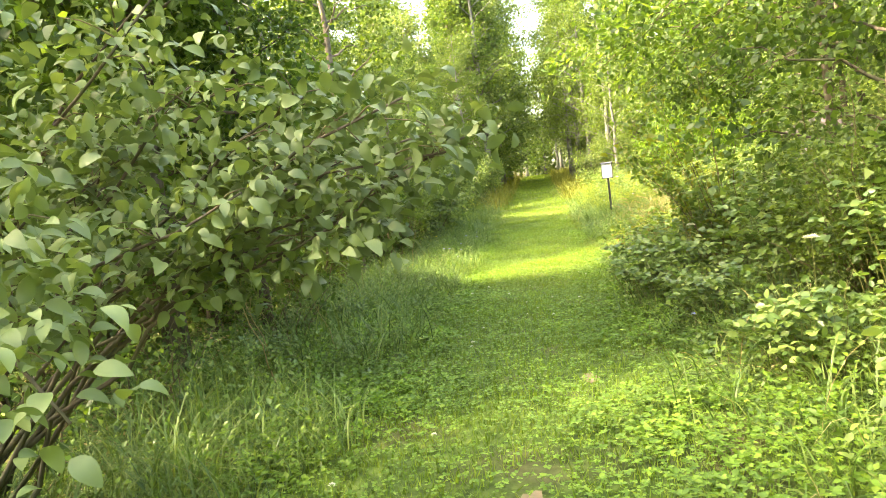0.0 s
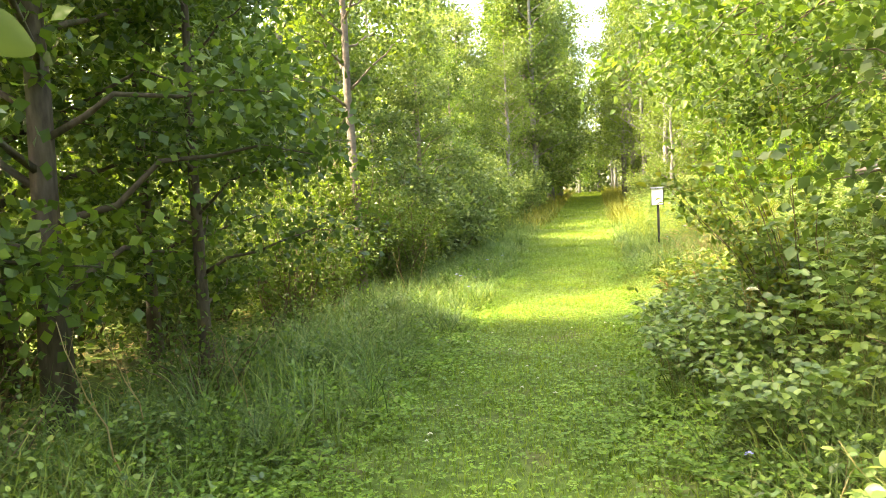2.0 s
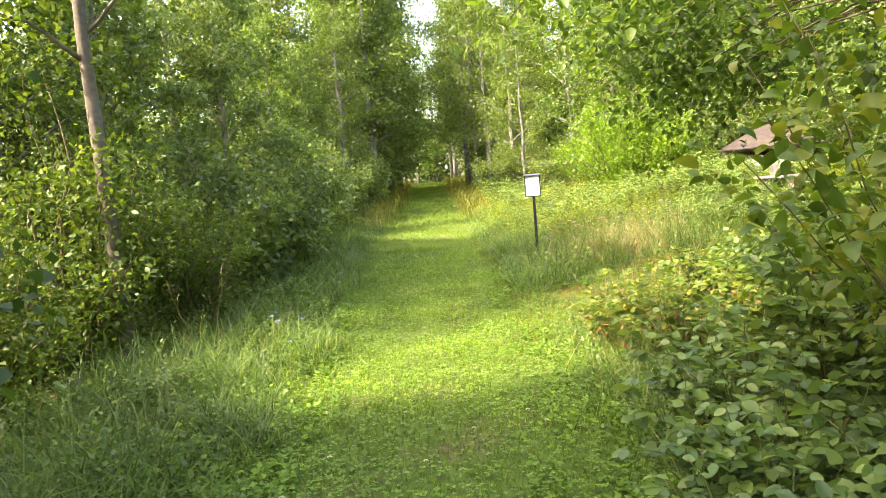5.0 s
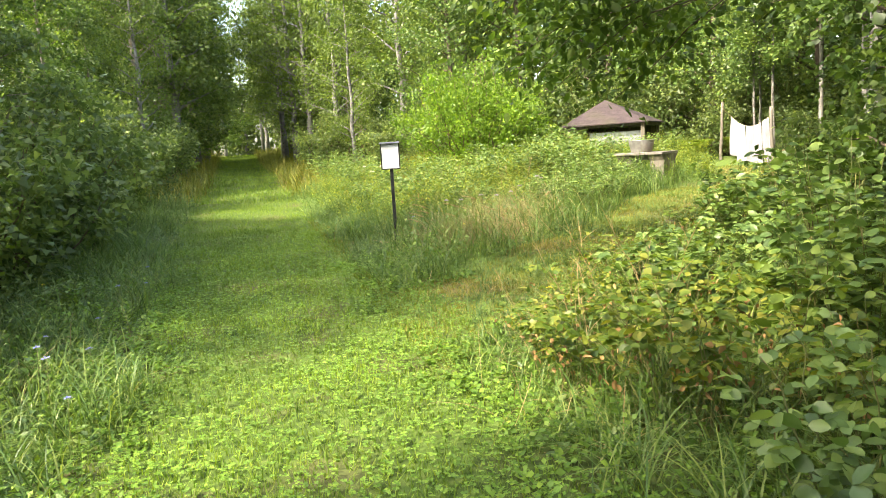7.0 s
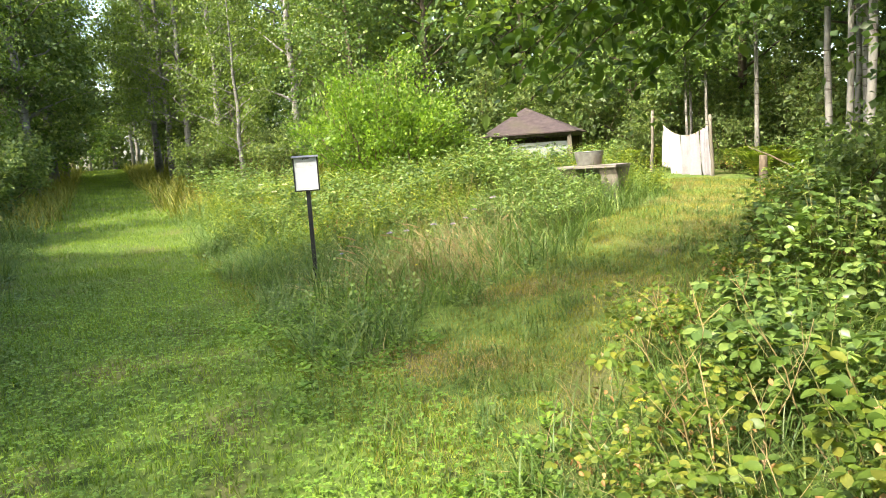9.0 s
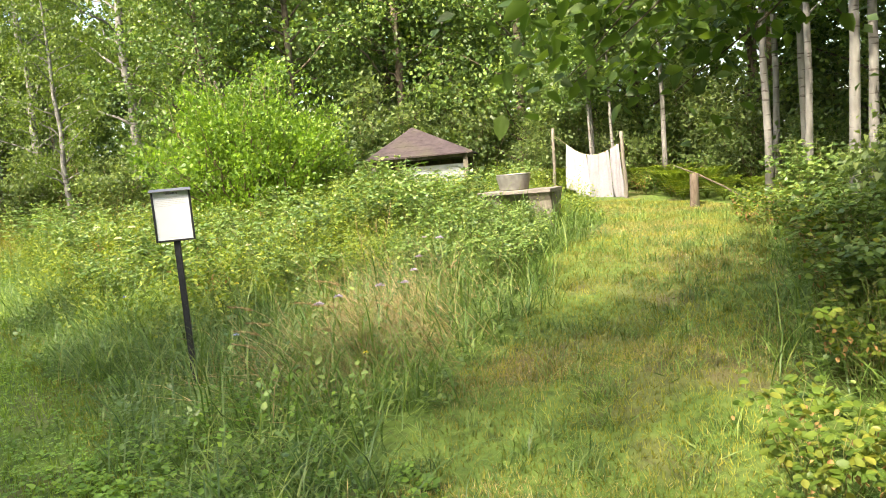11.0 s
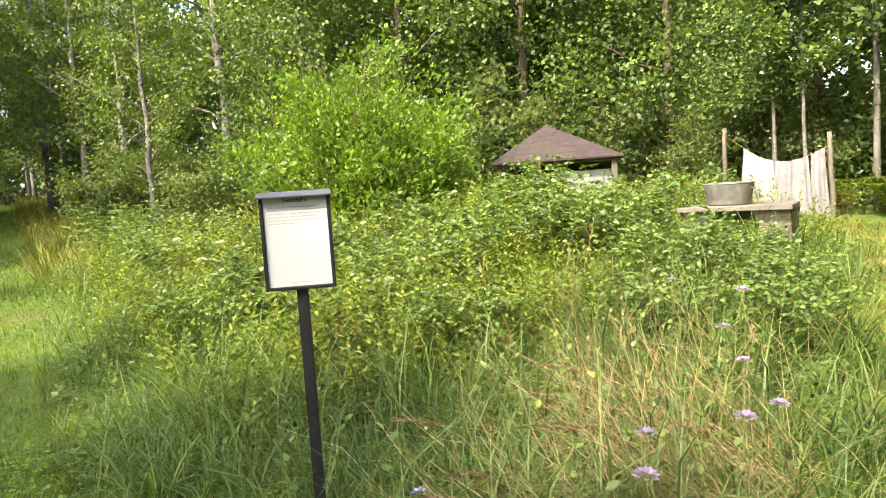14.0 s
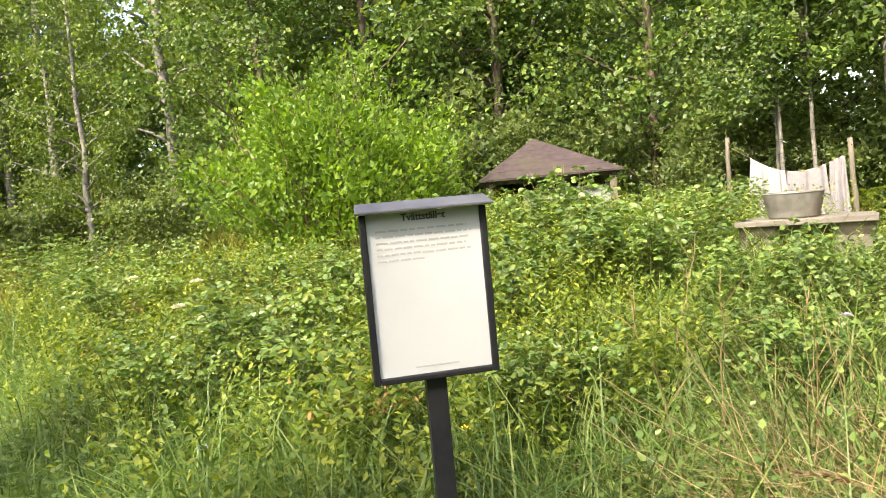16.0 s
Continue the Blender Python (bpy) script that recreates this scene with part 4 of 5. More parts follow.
    tall_by = (0.07 + 0.42 * np.clip(off_trail(x, y), 0, 1.0)) * rng.uniform(0.5, 1.25, n)
    rise = np.tile(np.linspace(0.18, 1.0, k), n)
    a = np.repeat(rng.uniform(0, 6.28, n), k) + np.tile(np.arange(k) * 2.4, n)
    ln = np.repeat(rng.uniform(0.035, 0.075, n), k) * (1.15 - 0.5 * rise)
    out = np.stack([np.cos(a), np.sin(a), 0.1 + 0.6 * rise], -1) + rng.normal(0, 0.2, (n * k, 3))
    at = np.stack([np.repeat(x, k), np.repeat(y, k), np.repeat(gz(x, y), k) + np.repeat(tall_by, k) * rise], -1) + out * 0.012
    v, f = put_on(LEAF6, at, out, np.tile([0, 0, 1.0], (n * k, 1)) + rng.normal(0, 0.3, (n * k, 3)), ln)
    v2, f2 = blades(x, y, tall_by, np.full(n, 0.006), BLADE1, 0.05)
    v, f = joined([(v, f), (v2, f2)])
    tagged(solid("verge_weeds", v, f, M_BRAMBLE), "mixed broad-leaved weeds in the verge", "weeds", kind="stuff")
    # brighter low herbs along the trodden edge
    x, y = field(9000, -2.5, 2.2, -4.0, 13, lambda x, y: smooth01((off_trail(x, y) + 0.35) * 3) * smooth01((1.3 - off_trail(x, y)) * 2) * (0.3 + 0.7 * patchy(x, y, 1.9, 6.0)))
    n, k = len(x), 8
    tall_by = (0.06 + 0.22 * np.clip(off_trail(x, y), 0, 1.0)) * rng.uniform(0.6, 1.4, n)
    rise = np.tile(np.linspace(0.3, 1.0, k), n)
    a = np.repeat(rng.uniform(0, 6.28, n), k) + np.tile(np.arange(k) * 2.4, n)
    out = np.stack([np.cos(a), np.sin(a), 0.1 + 0.5 * rise], -1) + rng.normal(0, 0.2, (n * k, 3))
    at = np.stack([np.repeat(x, k), np.repeat(y, k), np.repeat(gz(x, y), k) + np.repeat(tall_by, k) * rise], -1) + out * 0.01
    v, f = put_on(LEAF4, at, out, np.tile([0, 0, 1.0], (n * k, 1)) + rng.normal(0, 0.3, (n * k, 3)), np.repeat(rng.uniform(0.03, 0.065, n), k) * (1.1 - 0.4 * rise))
    tagged(solid("path_edge_herbs", v, f, M_CLOVER), "light green low herbs along the path edge", "herbs", kind="stuff")
    # long arching blades along the verges and through the meadow, in clumps
    def arching(x, y):
        d = off_trail(x, y)
        return smooth01((d + 0.05) * 4) * smooth01((3.6 + x) / 1.2) * (0.25 + 0.75 * smooth01((patchy(x, y, 2.6, 3.0) - 0.3) * 2.5)) * np.where(y > 16, 0.5, 1.0)
    cx, cy = field(5600, -3.2, 7.0, -4.5, 19, arching)
    k = 12
    x, y = np.repeat(cx, k) + rng.normal(0, 0.06, k * len(cx)), np.repeat(cy, k) + rng.normal(0, 0.06, k * len(cx))
    v, f = blades(x, y, np.repeat(rng.uniform(0.35, 0.72, len(cx)), k) * rng.uniform(0.6, 1.15, len(x)), rng.uniform(0.0045, 0.0095, len(x)), ARCH, 0.35)
    tagged(solid("arching_grass", v, f, M_TALL), "clumps of long arching grass blades", "grass", kind="stuff")
    # three-part herb leaves on the path and its edges
    def elder(x, y):
        d = off_trail(x, y)
        return smooth01((d + 0.95) * 1.3) * smooth01((0.9 - d) * 2) * (0.12 + 0.88 * smooth01((patchy(x, y, 2.2, 8.0) - 0.32) * 3)) * np.where(y > 5.5, 0.6, 1.0)
    x, y = field(21000, -2.2, 2.2, -4.5, 13, elder)
    n = len(x)
    h = rng.uniform(0.04, 0.11, n) + 0.12 * np.clip(off_trail(x, y) + 0.3, 0, 1) * rng.random(n)
    lean = rng.normal(0, 0.03, (n, 2))
    tip = np.stack([x + lean[:, 0], y + lean[:, 1], gz(x, y) + h], -1)
    a = np.repeat(rng.uniform(0, 6.28, n), 5) + np.tile([0, 1.1, -1.1, 2.1, -2.1], n)
    along = np.stack([np.cos(a), np.sin(a), rng.normal(0.15, 0.2, 5 * n)], -1)
    up = np.tile([0, 0, 1.0], (5 * n, 1)) + rng.normal(0, 0.28, (5 * n, 3))
    v, f = put_on(LEAF6, np.repeat(tip, 5, 0), along, up, np.repeat(rng.uniform(0.018, 0.042, n) * np.where(y > 5.5, 0.7, 1.0), 5) * np.tile([1.1, 1.0, 1.0, 0.75, 0.75], n))
    v2, f2 = blades(x, y, h, np.full(n, 0.003), BLADE1, 0.05)
    tagged(solid("creeping_herbs", *joined([(v, f), (v2, f2)]), M_CLOVER), "fresh green lobed herb leaves spreading over the path", "herbs", kind="stuff")
    # upright leafy weeds on the meadow mound
    def leafy(x, y):
        return np.where(off_trail(x, y) > 0.25, 1.0, 0.0) * smooth01((x - 1.3) / 0.8) * (0.25 + 0.75 * smooth01((patchy(x, y, 1.7, 2.5) - 0.3) * 2.5)) * np.where(np.hypot(x - 7.2, y - 15.7) < 1.0, 0.1, 1.0)
    x, y = field(8500, 1.2, 9.6, 15.0, 22.5, leafy)
    n, k = len(x), 19
    hgt = rng.uniform(0.35, 0.85, n) * (0.75 + 0.35 * patchy(x, y, 1.3, 6.0)) * np.where((x > 4.6) & (y < 16.2), 0.7, 1.0)
    rise = np.tile(np.linspace(0.25, 1.0, k), n)
    a = np.repeat(rng.uniform(0, 6.28, n), k) + np.tile(np.arange(k) * 2.4, n)
    bend = np.repeat(rng.normal(0, 0.16, (n, 2)), k, 0) * (rise ** 2)[:, None]
    out = np.stack([np.cos(a), np.sin(a), 0.35 + 0.3 * rise], -1) + rng.normal(0, 0.2, (n * k, 3))
    at = np.stack([np.repeat(x, k) + bend[:, 0], np.repeat(y, k) + bend[:, 1], np.repeat(gz(x, y), k) + np.repeat(hgt, k) * rise], -1)
    v, f = put_on(NARROW4, at, out, np.tile([0, 0, 1.0], (n * k, 1)) + rng.normal(0, 0.3, (n * k, 3)), np.repeat(rng.uniform(0.045, 0.09, n), k) * (1.2 - 0.65 * rise))
    v2, f2 = blades(x, y, hgt, np.full(n, 0.006), BLADE1, 0.05)
    tagged(solid("meadow_weeds", *joined([(v, f), (v2, f2)]), M_WEED), "yellow-green leafy weeds crowding the meadow mound", "weeds", kind="stuff")
    # leaf litter under the trees
    x, y = field(14000, -9, -2.2, -4.5, 14, lambda x, y: 0.8 + 0 * x)
    n = len(x)
    at = np.stack([x, y, gz(x, y) + 0.01], -1)
    a = rng.uniform(0, 6.28, n)
    v, f = put_on(LEAF4, at, np.stack([np.cos(a), np.sin(a), rng.normal(0, 0.2, n)], -1), np.tile([0, 0, 1.0], (n, 1)) + rng.normal(0, 0.3, (n, 3)), rng.uniform(0.04, 0.08, n))
    tagged(solid("leaf_litter", v, f, M_STRAW), "brown fallen leaves on the shaded ground", "leaves", kind="stuff")


grow()


# bare worn spots in the path
def make_bare(x, y, sx, sy, seed):
    r = np.random.default_rng(seed)
    n = 22
    a = np.arange(n) * 2 * np.pi / n
    k = 1 + r.normal(0, 0.12, n)
    px, py = x + np.cos(a) * sx * k, y + np.sin(a) * sy * k
    v = np.concatenate([[[x, y, float(gz(x, y)) + 0.012]], np.stack([px, py, gz(px, py) - 0.004], -1)])
    f = np.array([[0, 1 + i, 1 + (i + 1) % n] for i in range(n)])
    tagged(solid("bare_patch", v, f, M_SOIL, smooth=True), "worn patch of bare brown soil in the path", "soil", "bare patches", "structure")


for spot_args in ((0.12, -0.9, 0.11, 0.34, 1), (0.5, 1.2, 0.08, 0.16, 2)):
    make_bare(*spot_args)


# ---- flowers ----
def make_flower(name, m, label, m_petal, height, head, petals, seed, group):
    r = np.random.default_rng(seed)
    root = empty(name, m, label, "flower", group)
    stem = bowed((0, 0, -0.02), (r.normal(0, 0.05), r.normal(0, 0.05), height), 0.0, 6, 0.012, r)
    solid("stem", *tube(stem, np.full(6, 0.0016), 4), M_STEM, root)
    a = np.arange(petals) * 2.4
    ring = np.sqrt(np.linspace(0.05, 1, petals))
    at = np.tile(stem[-1], (petals, 1)) + np.stack([np.cos(a) * ring * head * 0.45, np.sin(a) * ring * head * 0.45, 0.006 * (1 - ring)], -1)
    along = np.stack([np.cos(a), np.sin(a), 1.7 - 1.6 * ring], -1)
    v, f = put_on(LEAF4, at, along, np.tile([0, 0, 1.0], (petals, 1)) + r.normal(0, 0.2, (petals, 3)), np.full(petals, head * 0.55))
    solid("flower_head", v, f, m_petal, root)
    return root


def plant_flowers():
    r = np.random.default_rng(61)
    kinds = (("scabious", "lilac scabious flower on a thin stem", M_PETAL, 0.66, 0.038, 22, [(2.55, 12.75), (2.75, 12.55), (3.3, 13.0), (3.0, 12.6), (2.3, 12.5), (3.6, 13.3), (3.9, 13.4), (4.3, 14.2)]),
             ("bluebell", "small blue wildflower on a thin stem", M_BLUE, 0.42, 0.030, 10, [(-1.35, 8.4), (-1.2, 8.9), (-1.5, 8.8), (-1.15, 7.9), (-1.25, 10.6), (-1.1, 11.2), (1.25, 1.3), (-1.3, 9.6), (2.0, 13.3), (-1.6, 9.4), (1.9, 15.8), (-1.2, 12.0)]),
             ("white_clover", "small white clover flower head", M_WHITEPETAL, 0.09, 0.020, 16, [(r.uniform(-0.8, 0.8), r.uniform(-1.6, 6.5)) for _ in range(22)]),
             ("buttercup", "yellow wildflower on a thin stem", M_YELLOWPETAL, 0.5, 0.028, 9, [(2.4, 12.2), (1.9, 8.6), (-1.9, 10.9), (3.8, 15.2), (6.2, 19.9), (6.8, 20.2), (7.0, 20.4), (2.7, 14.9), (8.5, 12.2), (9.0, 12.6)]),
             ("yarrow", "flat white umbel flower on a tall stem", M_WHITEPETAL, 0.8, 0.05, 30, [(2.5, 17.6), (2.2, 16.9), (3.1, 15.6), (2.4, 19.0), (1.7, 3.4), (2.1, 1.6), (1.9, 0.9)]))
    for name, label, mat, h, head, petals, places in kinds:
        first = None
        for x, y in places:
            s = r.uniform(0.8, 1.15)
            if first is None:
                first = make_flower(name, spot(x, y, 0, s), label, mat, h, head, petals, 71, name + " flowers")
            else:
                copy_thing(first, spot(x, y, r.uniform(0, 6.28), s / first.scale[0]))


plant_flowers()


# ---- dry stalks ----
def make_plume(m):
    r = np.random.default_rng(81)
    root = empty("reed_grass_plume", m, "dry pinkish-brown grass plume leaning on a thin stalk", "grass", "dry plumes")
    stem = bowed((0, 0, -0.02), (0.52, 0.06, 0.52), 0.13, 8, 0.006, r)
    solid("stalk", *tube(stem, np.linspace(0.0018, 0.0008, 8), 4), M_PLUME, root)
    n = 90
    w = r.uniform(0.72, 1.0, n)
    at = np.stack([np.interp(w, np.linspace(0, 1, 8), stem[:, k]) for k in range(3)], -1)
    along = unit(stem[-1] - stem[-3]) + r.normal(0, 0.22, (n, 3))
    v, f = put_on(NARROW4, at, along, r.normal(0, 1, (n, 3)), r.uniform(0.02, 0.05, n), r.uniform(0.003, 0.007, n))
    solid("plume", v, f, M_PLUME, root)
    return root


plume = make_plume(spot(2.45, 12.9, 2.6))
for px, py, pt, ps in ((2.6, 13.1, 2.9, 1.0), (2.3, 12.75, 2.4, 0.9), (3.0, 13.0, 2.7, 1.1), (3.15, 13.2, 3.0, 1.0), (2.8, 12.8, 3.3, 0.95), (3.4, 13.4, 2.5, 1.1), (3.7, 13.3, 0.4, 1.0), (2.7, 13.5, 2.8, 1.1), (1.75, 7.9, 0.5, 0.8), (1.65, 8.2, 4.0, 0.75), (2.1, 9.0, 1.0, 0.8), (3.3, 12.7, 2.2, 0.9)):
    copy_thing(plume, spot(px, py, pt, ps))


def make_dead_stalk(m, seed, height):
    r = np.random.default_rng(seed)
    root = empty("dead_stalk", m, "bare pale brown dead herb stalk", "stalk", "dead stalks")
    main = bowed((0, 0, -0.03), (r.normal(0, 0.2), r.normal(0, 0.2), height), 0.02, 8, 0.012, r)
    solid("stem", *tube(main, np.linspace(0.006, 0.002, 8), 5), M_STRAW, root)
    for k in range(6):
        w = r.uniform(0.45, 0.98)
        p = np.array([np.interp(w, np.linspace(0, 1, 8), main[:, q]) for q in range(3)])
        solid("branchlet", *tube(bowed(p, p + np.array([r.normal(0, 0.12), r.normal(0, 0.12), r.uniform(0.05, 0.2)]), 0.01, 4, 0.004, r), np.linspace(0.0022, 0.001, 4), 4), M_STRAW, root)
    return root


stalk = make_dead_stalk(spot(-1.75, 1.3), 5, 1.0)
stalk_two = make_dead_stalk(spot(1.85, 8.1), 6, 0.95)
spread_copies(stalk, [(-2.0, 1.9, 0.9), (-1.6, 2.4, 0.7), (-2.2, 9.2, 1.0), (-2.3, 9.0, 0.9), (1.65, 4.2, 0.8), (1.9, 4.0, 0.9), (2.3, 8.4, 0.8), (4.3, 15.2, 0.9), (3.9, 14.6, 0.9)], 82)
spread_copies(stalk_two, [(2.05, 8.3, 0.9), (1.7, 7.6, 0.8), (2.2, 7.9, 1.0), (1.75, 8.5, 0.7), (2.5, 8.8, 0.9), (2.6, 8.2, 1.0), (1.6, 7.2, 0.6), (4.0, 14.2, 0.9), (3.4, 14.4, 1.0), (2.0, 8.75, 0.7)], 83)


# ---- sign ----
def make_sign():
    m = Matrix.Translation((1.905, 13.925, 0)) @ Euler((0, 0, radians(-24.5))).to_matrix().to_4x4()
    root = empty("information_sign", m, "white text panel in a black frame on a black post", "sign")
    ground = float(gz(1.905, 13.925))
    zc, hw, hh = 1.492, 0.136, 0.186
    bm = bmesh.new()
    box(bm, (-0.022, 0.014, ground - 0.3), (0.022, 0.050, zc + 0.12), 0.003)
    part("post", bm, M_BLACK, root)
    for name, lo, hi in (("frame_side", (-hw, -0.012, zc - hh), (-hw + 0.014, 0.012, zc + hh - 0.0125)), ("frame_side", (hw - 0.014, -0.012, zc - hh), (hw, 0.012, zc + hh - 0.0125)),
                         ("frame_bottom", (-hw + 0.0145, -0.011, zc - hh), (hw - 0.0145, 0.012, zc - hh + 0.013))):
        bm = bmesh.new()
        box(bm, lo, hi, 0.003)
        part(name, bm, M_BLACK, root)
    # sloping hood with mitred ends that juts out over the panel
    bm = bmesh.new()
    rim = [(0.016, zc + hh + 0.012), (-0.040, zc + hh - 0.006), (-0.040, zc + hh - 0.0115), (0.016, zc + hh - 0.0115)]
    ends = [[bm.verts.new((sx * (hw + (0.010 if y < 0 else 0.004)), y, z)) for y, z in rim] for sx in (-1, 1)]
    bm.faces.new(ends[0]), bm.faces.new(ends[1][::-1])
    for i in range(4):
        bm.faces.new([ends[0][i - 1], ends[1][i - 1], ends[1][i], ends[0][i]])
    bmesh.ops.recalc_face_normals(bm, faces=bm.faces)
    bmesh.ops.bevel(bm, geom=list(bm.edges), offset=0.0015, segments=2, affect='EDGES', profile=0.5)
    part("top_hood", bm, M_HOOD, root, "sloping black hood, coloured greyer for the sky it reflects")
    bm = bmesh.new()
    box(bm, (-hw + 0.0145, -0.003, zc - hh + 0.0135), (hw - 0.0145, 0.010, zc + hh - 0.0125))
    panel = part("panel", bm, M_PAPER, root, "white printed panel")
    bm = bmesh.new()
    box(bm, (-hw + 0.01, 0.0125, zc - hh + 0.01), (hw - 0.01, 0.0137, zc + hh - 0.02))
    part("back_plate", bm, M_BLACK, root)
    curve = bpy.data.curves.new("title", 'FONT')
    curve.body, curve.size, curve.align_x, curve.extrude = "Tvättstället", 0.021, 'CENTER', 0.0004
    curve.offset = 0.0006
    curve.materials.append(M_INK)
    title = new("title", curve)
    title.parent = panel
    title.matrix_basis = Matrix.Translation((0, -0.0040, zc + hh - 0.031)) @ Euler((radians(90), 0, 0)).to_matrix().to_4x4()
    for k, w in enumerate((0.196, 0.206, 0.200, 0.192, 0.202, 0.105)):
        z = zc + hh - 0.052 - k * 0.0125
        bm = bmesh.new()
        r = random.Random(k)
        x = -0.104
        while x < -0.104 + w:
            ln = r.uniform(0.008, 0.026)
            box(bm, (x, -0.0038, z), (min(x + ln, -0.104 + w), -0.0031, z + 0.0042))
            x += ln + 0.004
        part("text_line", bm, M_GREYINK, panel)
    bm = bmesh.new()
    box(bm, (-0.045, -0.0038, zc - hh + 0.027), (0.05, -0.0031, zc - hh + 0.0305))
    part("footer_line", bm, M_GREYINK, panel)


make_sign()


# ---- shelter ----
def make_shelter():
    g = float(gz(9.73, 21.57))
    m = Matrix.Translation((9.73, 21.57, g)) @ Euler((0, 0, radians(-43))).to_matrix().to_4x4()
    root = empty("roofed_shelter", m, "low open shelter under a brown pyramid roof", "shelter")
    eave, top, h = 1.98 - g, 2.64 - g, 1.12
    for k in range(4):
        bm = bmesh.new()
        a, b = Vector((-h, -h, eave)), Vector((h, -h, eave))
        apex = Euler((0, 0, -k * math.pi / 2)).to_matrix() @ Vector((-0.22, -0.02, top))
        rows = 6
        # lapped courses of felt
        for i in range(rows):
            t0, t1 = i / rows, (i + 1) / rows
            lift = Vector((0, -0.001, 0.002))
            p = [a.lerp(apex, t0) + lift, b.lerp(apex, t0) + lift, b.lerp(apex, min(t1 + 0.01, 1)), a.lerp(apex, min(t1 + 0.01, 1))]
            q = [v - Vector((0, 0, 0.03)) for v in p]
            vs = [bm.verts.new(v) for v in p + q]
            for idx in ((0, 1, 2, 3), (7, 6, 5, 4), (0, 4, 5, 1), (1, 5, 6, 2), (2, 6, 7, 3), (3, 7, 4, 0)):
                bm.faces.new([vs[j] for j in idx])
        bmesh.ops.rotate(bm, verts=bm.verts, cent=(0, 0, 0), matrix=Euler((0, 0, k * math.pi / 2)).to_matrix())
        part("roof_side", bm, M_ROOF, root)
    for k in range(4):
        bm = bmesh.new()
        x, y = (h - 0.16) * (1 if k % 2 else -1), (h - 0.16) * (1 if k // 2 else -1)
        box(bm, (x - 0.05, y - 0.05, -0.3), (x + 0.05, y + 0.05, eave + 0.06), 0.006)
        part("post", bm, M_WOOD, root)
    for k in range(4):
        bm = bmesh.new()
        box(bm, (-h + 0.1, -h + 0.115, eave - 0.09), (h - 0.1, -h + 0.185, eave + 0.0), 0.004)
        bmesh.ops.rotate(bm, verts=bm.verts, cent=(0, 0, 0), matrix=Euler((0, 0, k * math.pi / 2)).to_matrix())
        part("eave_beam", bm, M_WOOD, root)
    bm = bmesh.new()
    box(bm, (-0.45, -0.84, 0.05), (0.95, -0.81, 0.78), 0.004)
    tagged(part("back_wall", bm, M_SHEETMETAL, root, "pale grey-blue board wall"))
    bm = bmesh.new()
    box(bm, (-0.95, 0.85, 0.02), (0.95, 0.90, eave - 0.1), 0.004)
    part("rear_wall", bm, M_BARK, root)


make_shelter()


# ---- wash bench and tub ----
def make_bench():
    g = float(gz(7.15, 15.9))
    m = Matrix.Translation((7.15, 15.9, g)) @ Euler((0, 0, radians(22))).to_matrix().to_4x4()
    root = empty("wash_bench", m, "weathered grey plank bench on thick splayed supports", "bench")
    top = 1.28 - g
    for k in range(2):
        bm = bmesh.new()
        box(bm, (-0.26 + k * 0.262, -0.58 + 0.03 * k, top - 0.05), (-0.004 + k * 0.262, 0.50 - 0.02 * k, top), 0.007)
        part("plank", bm, M_BENCH, root)
    for y in (-0.40, 0.32):
        bm = bmesh.new()
        outline = [(-0.24, top - 0.051), (0.24, top - 0.051), (0.17, top - 0.16), (0.15, -0.1), (0.07, -0.1), (0.05, 0.06), (-0.05, 0.06), (-0.07, -0.1), (-0.15, -0.1), (-0.17, top - 0.16)]
        fr = [bm.verts.new((x, y - 0.15, z)) for x, z in outline]
        bk = [bm.verts.new((x, y + 0.15, z)) for x, z in outline]
        bm.faces.new(fr), bm.faces.new(bk[::-1])
        for i in range(len(fr)):
            bm.faces.new([fr[i - 1], bk[i - 1], bk[i], fr[i]])
        bmesh.ops.recalc_face_normals(bm, faces=bm.faces)
        # darker wood than the planks, standing in for the shadow beneath them
        part("end_support", bm, M_WOOD, root)
    bm = bmesh.new()
    box(bm, (-0.02, -0.248, top - 0.15), (0.02, 0.168, top - 0.052), 0.004)
    part("stretcher", bm, M_BENCH, root)


make_bench()


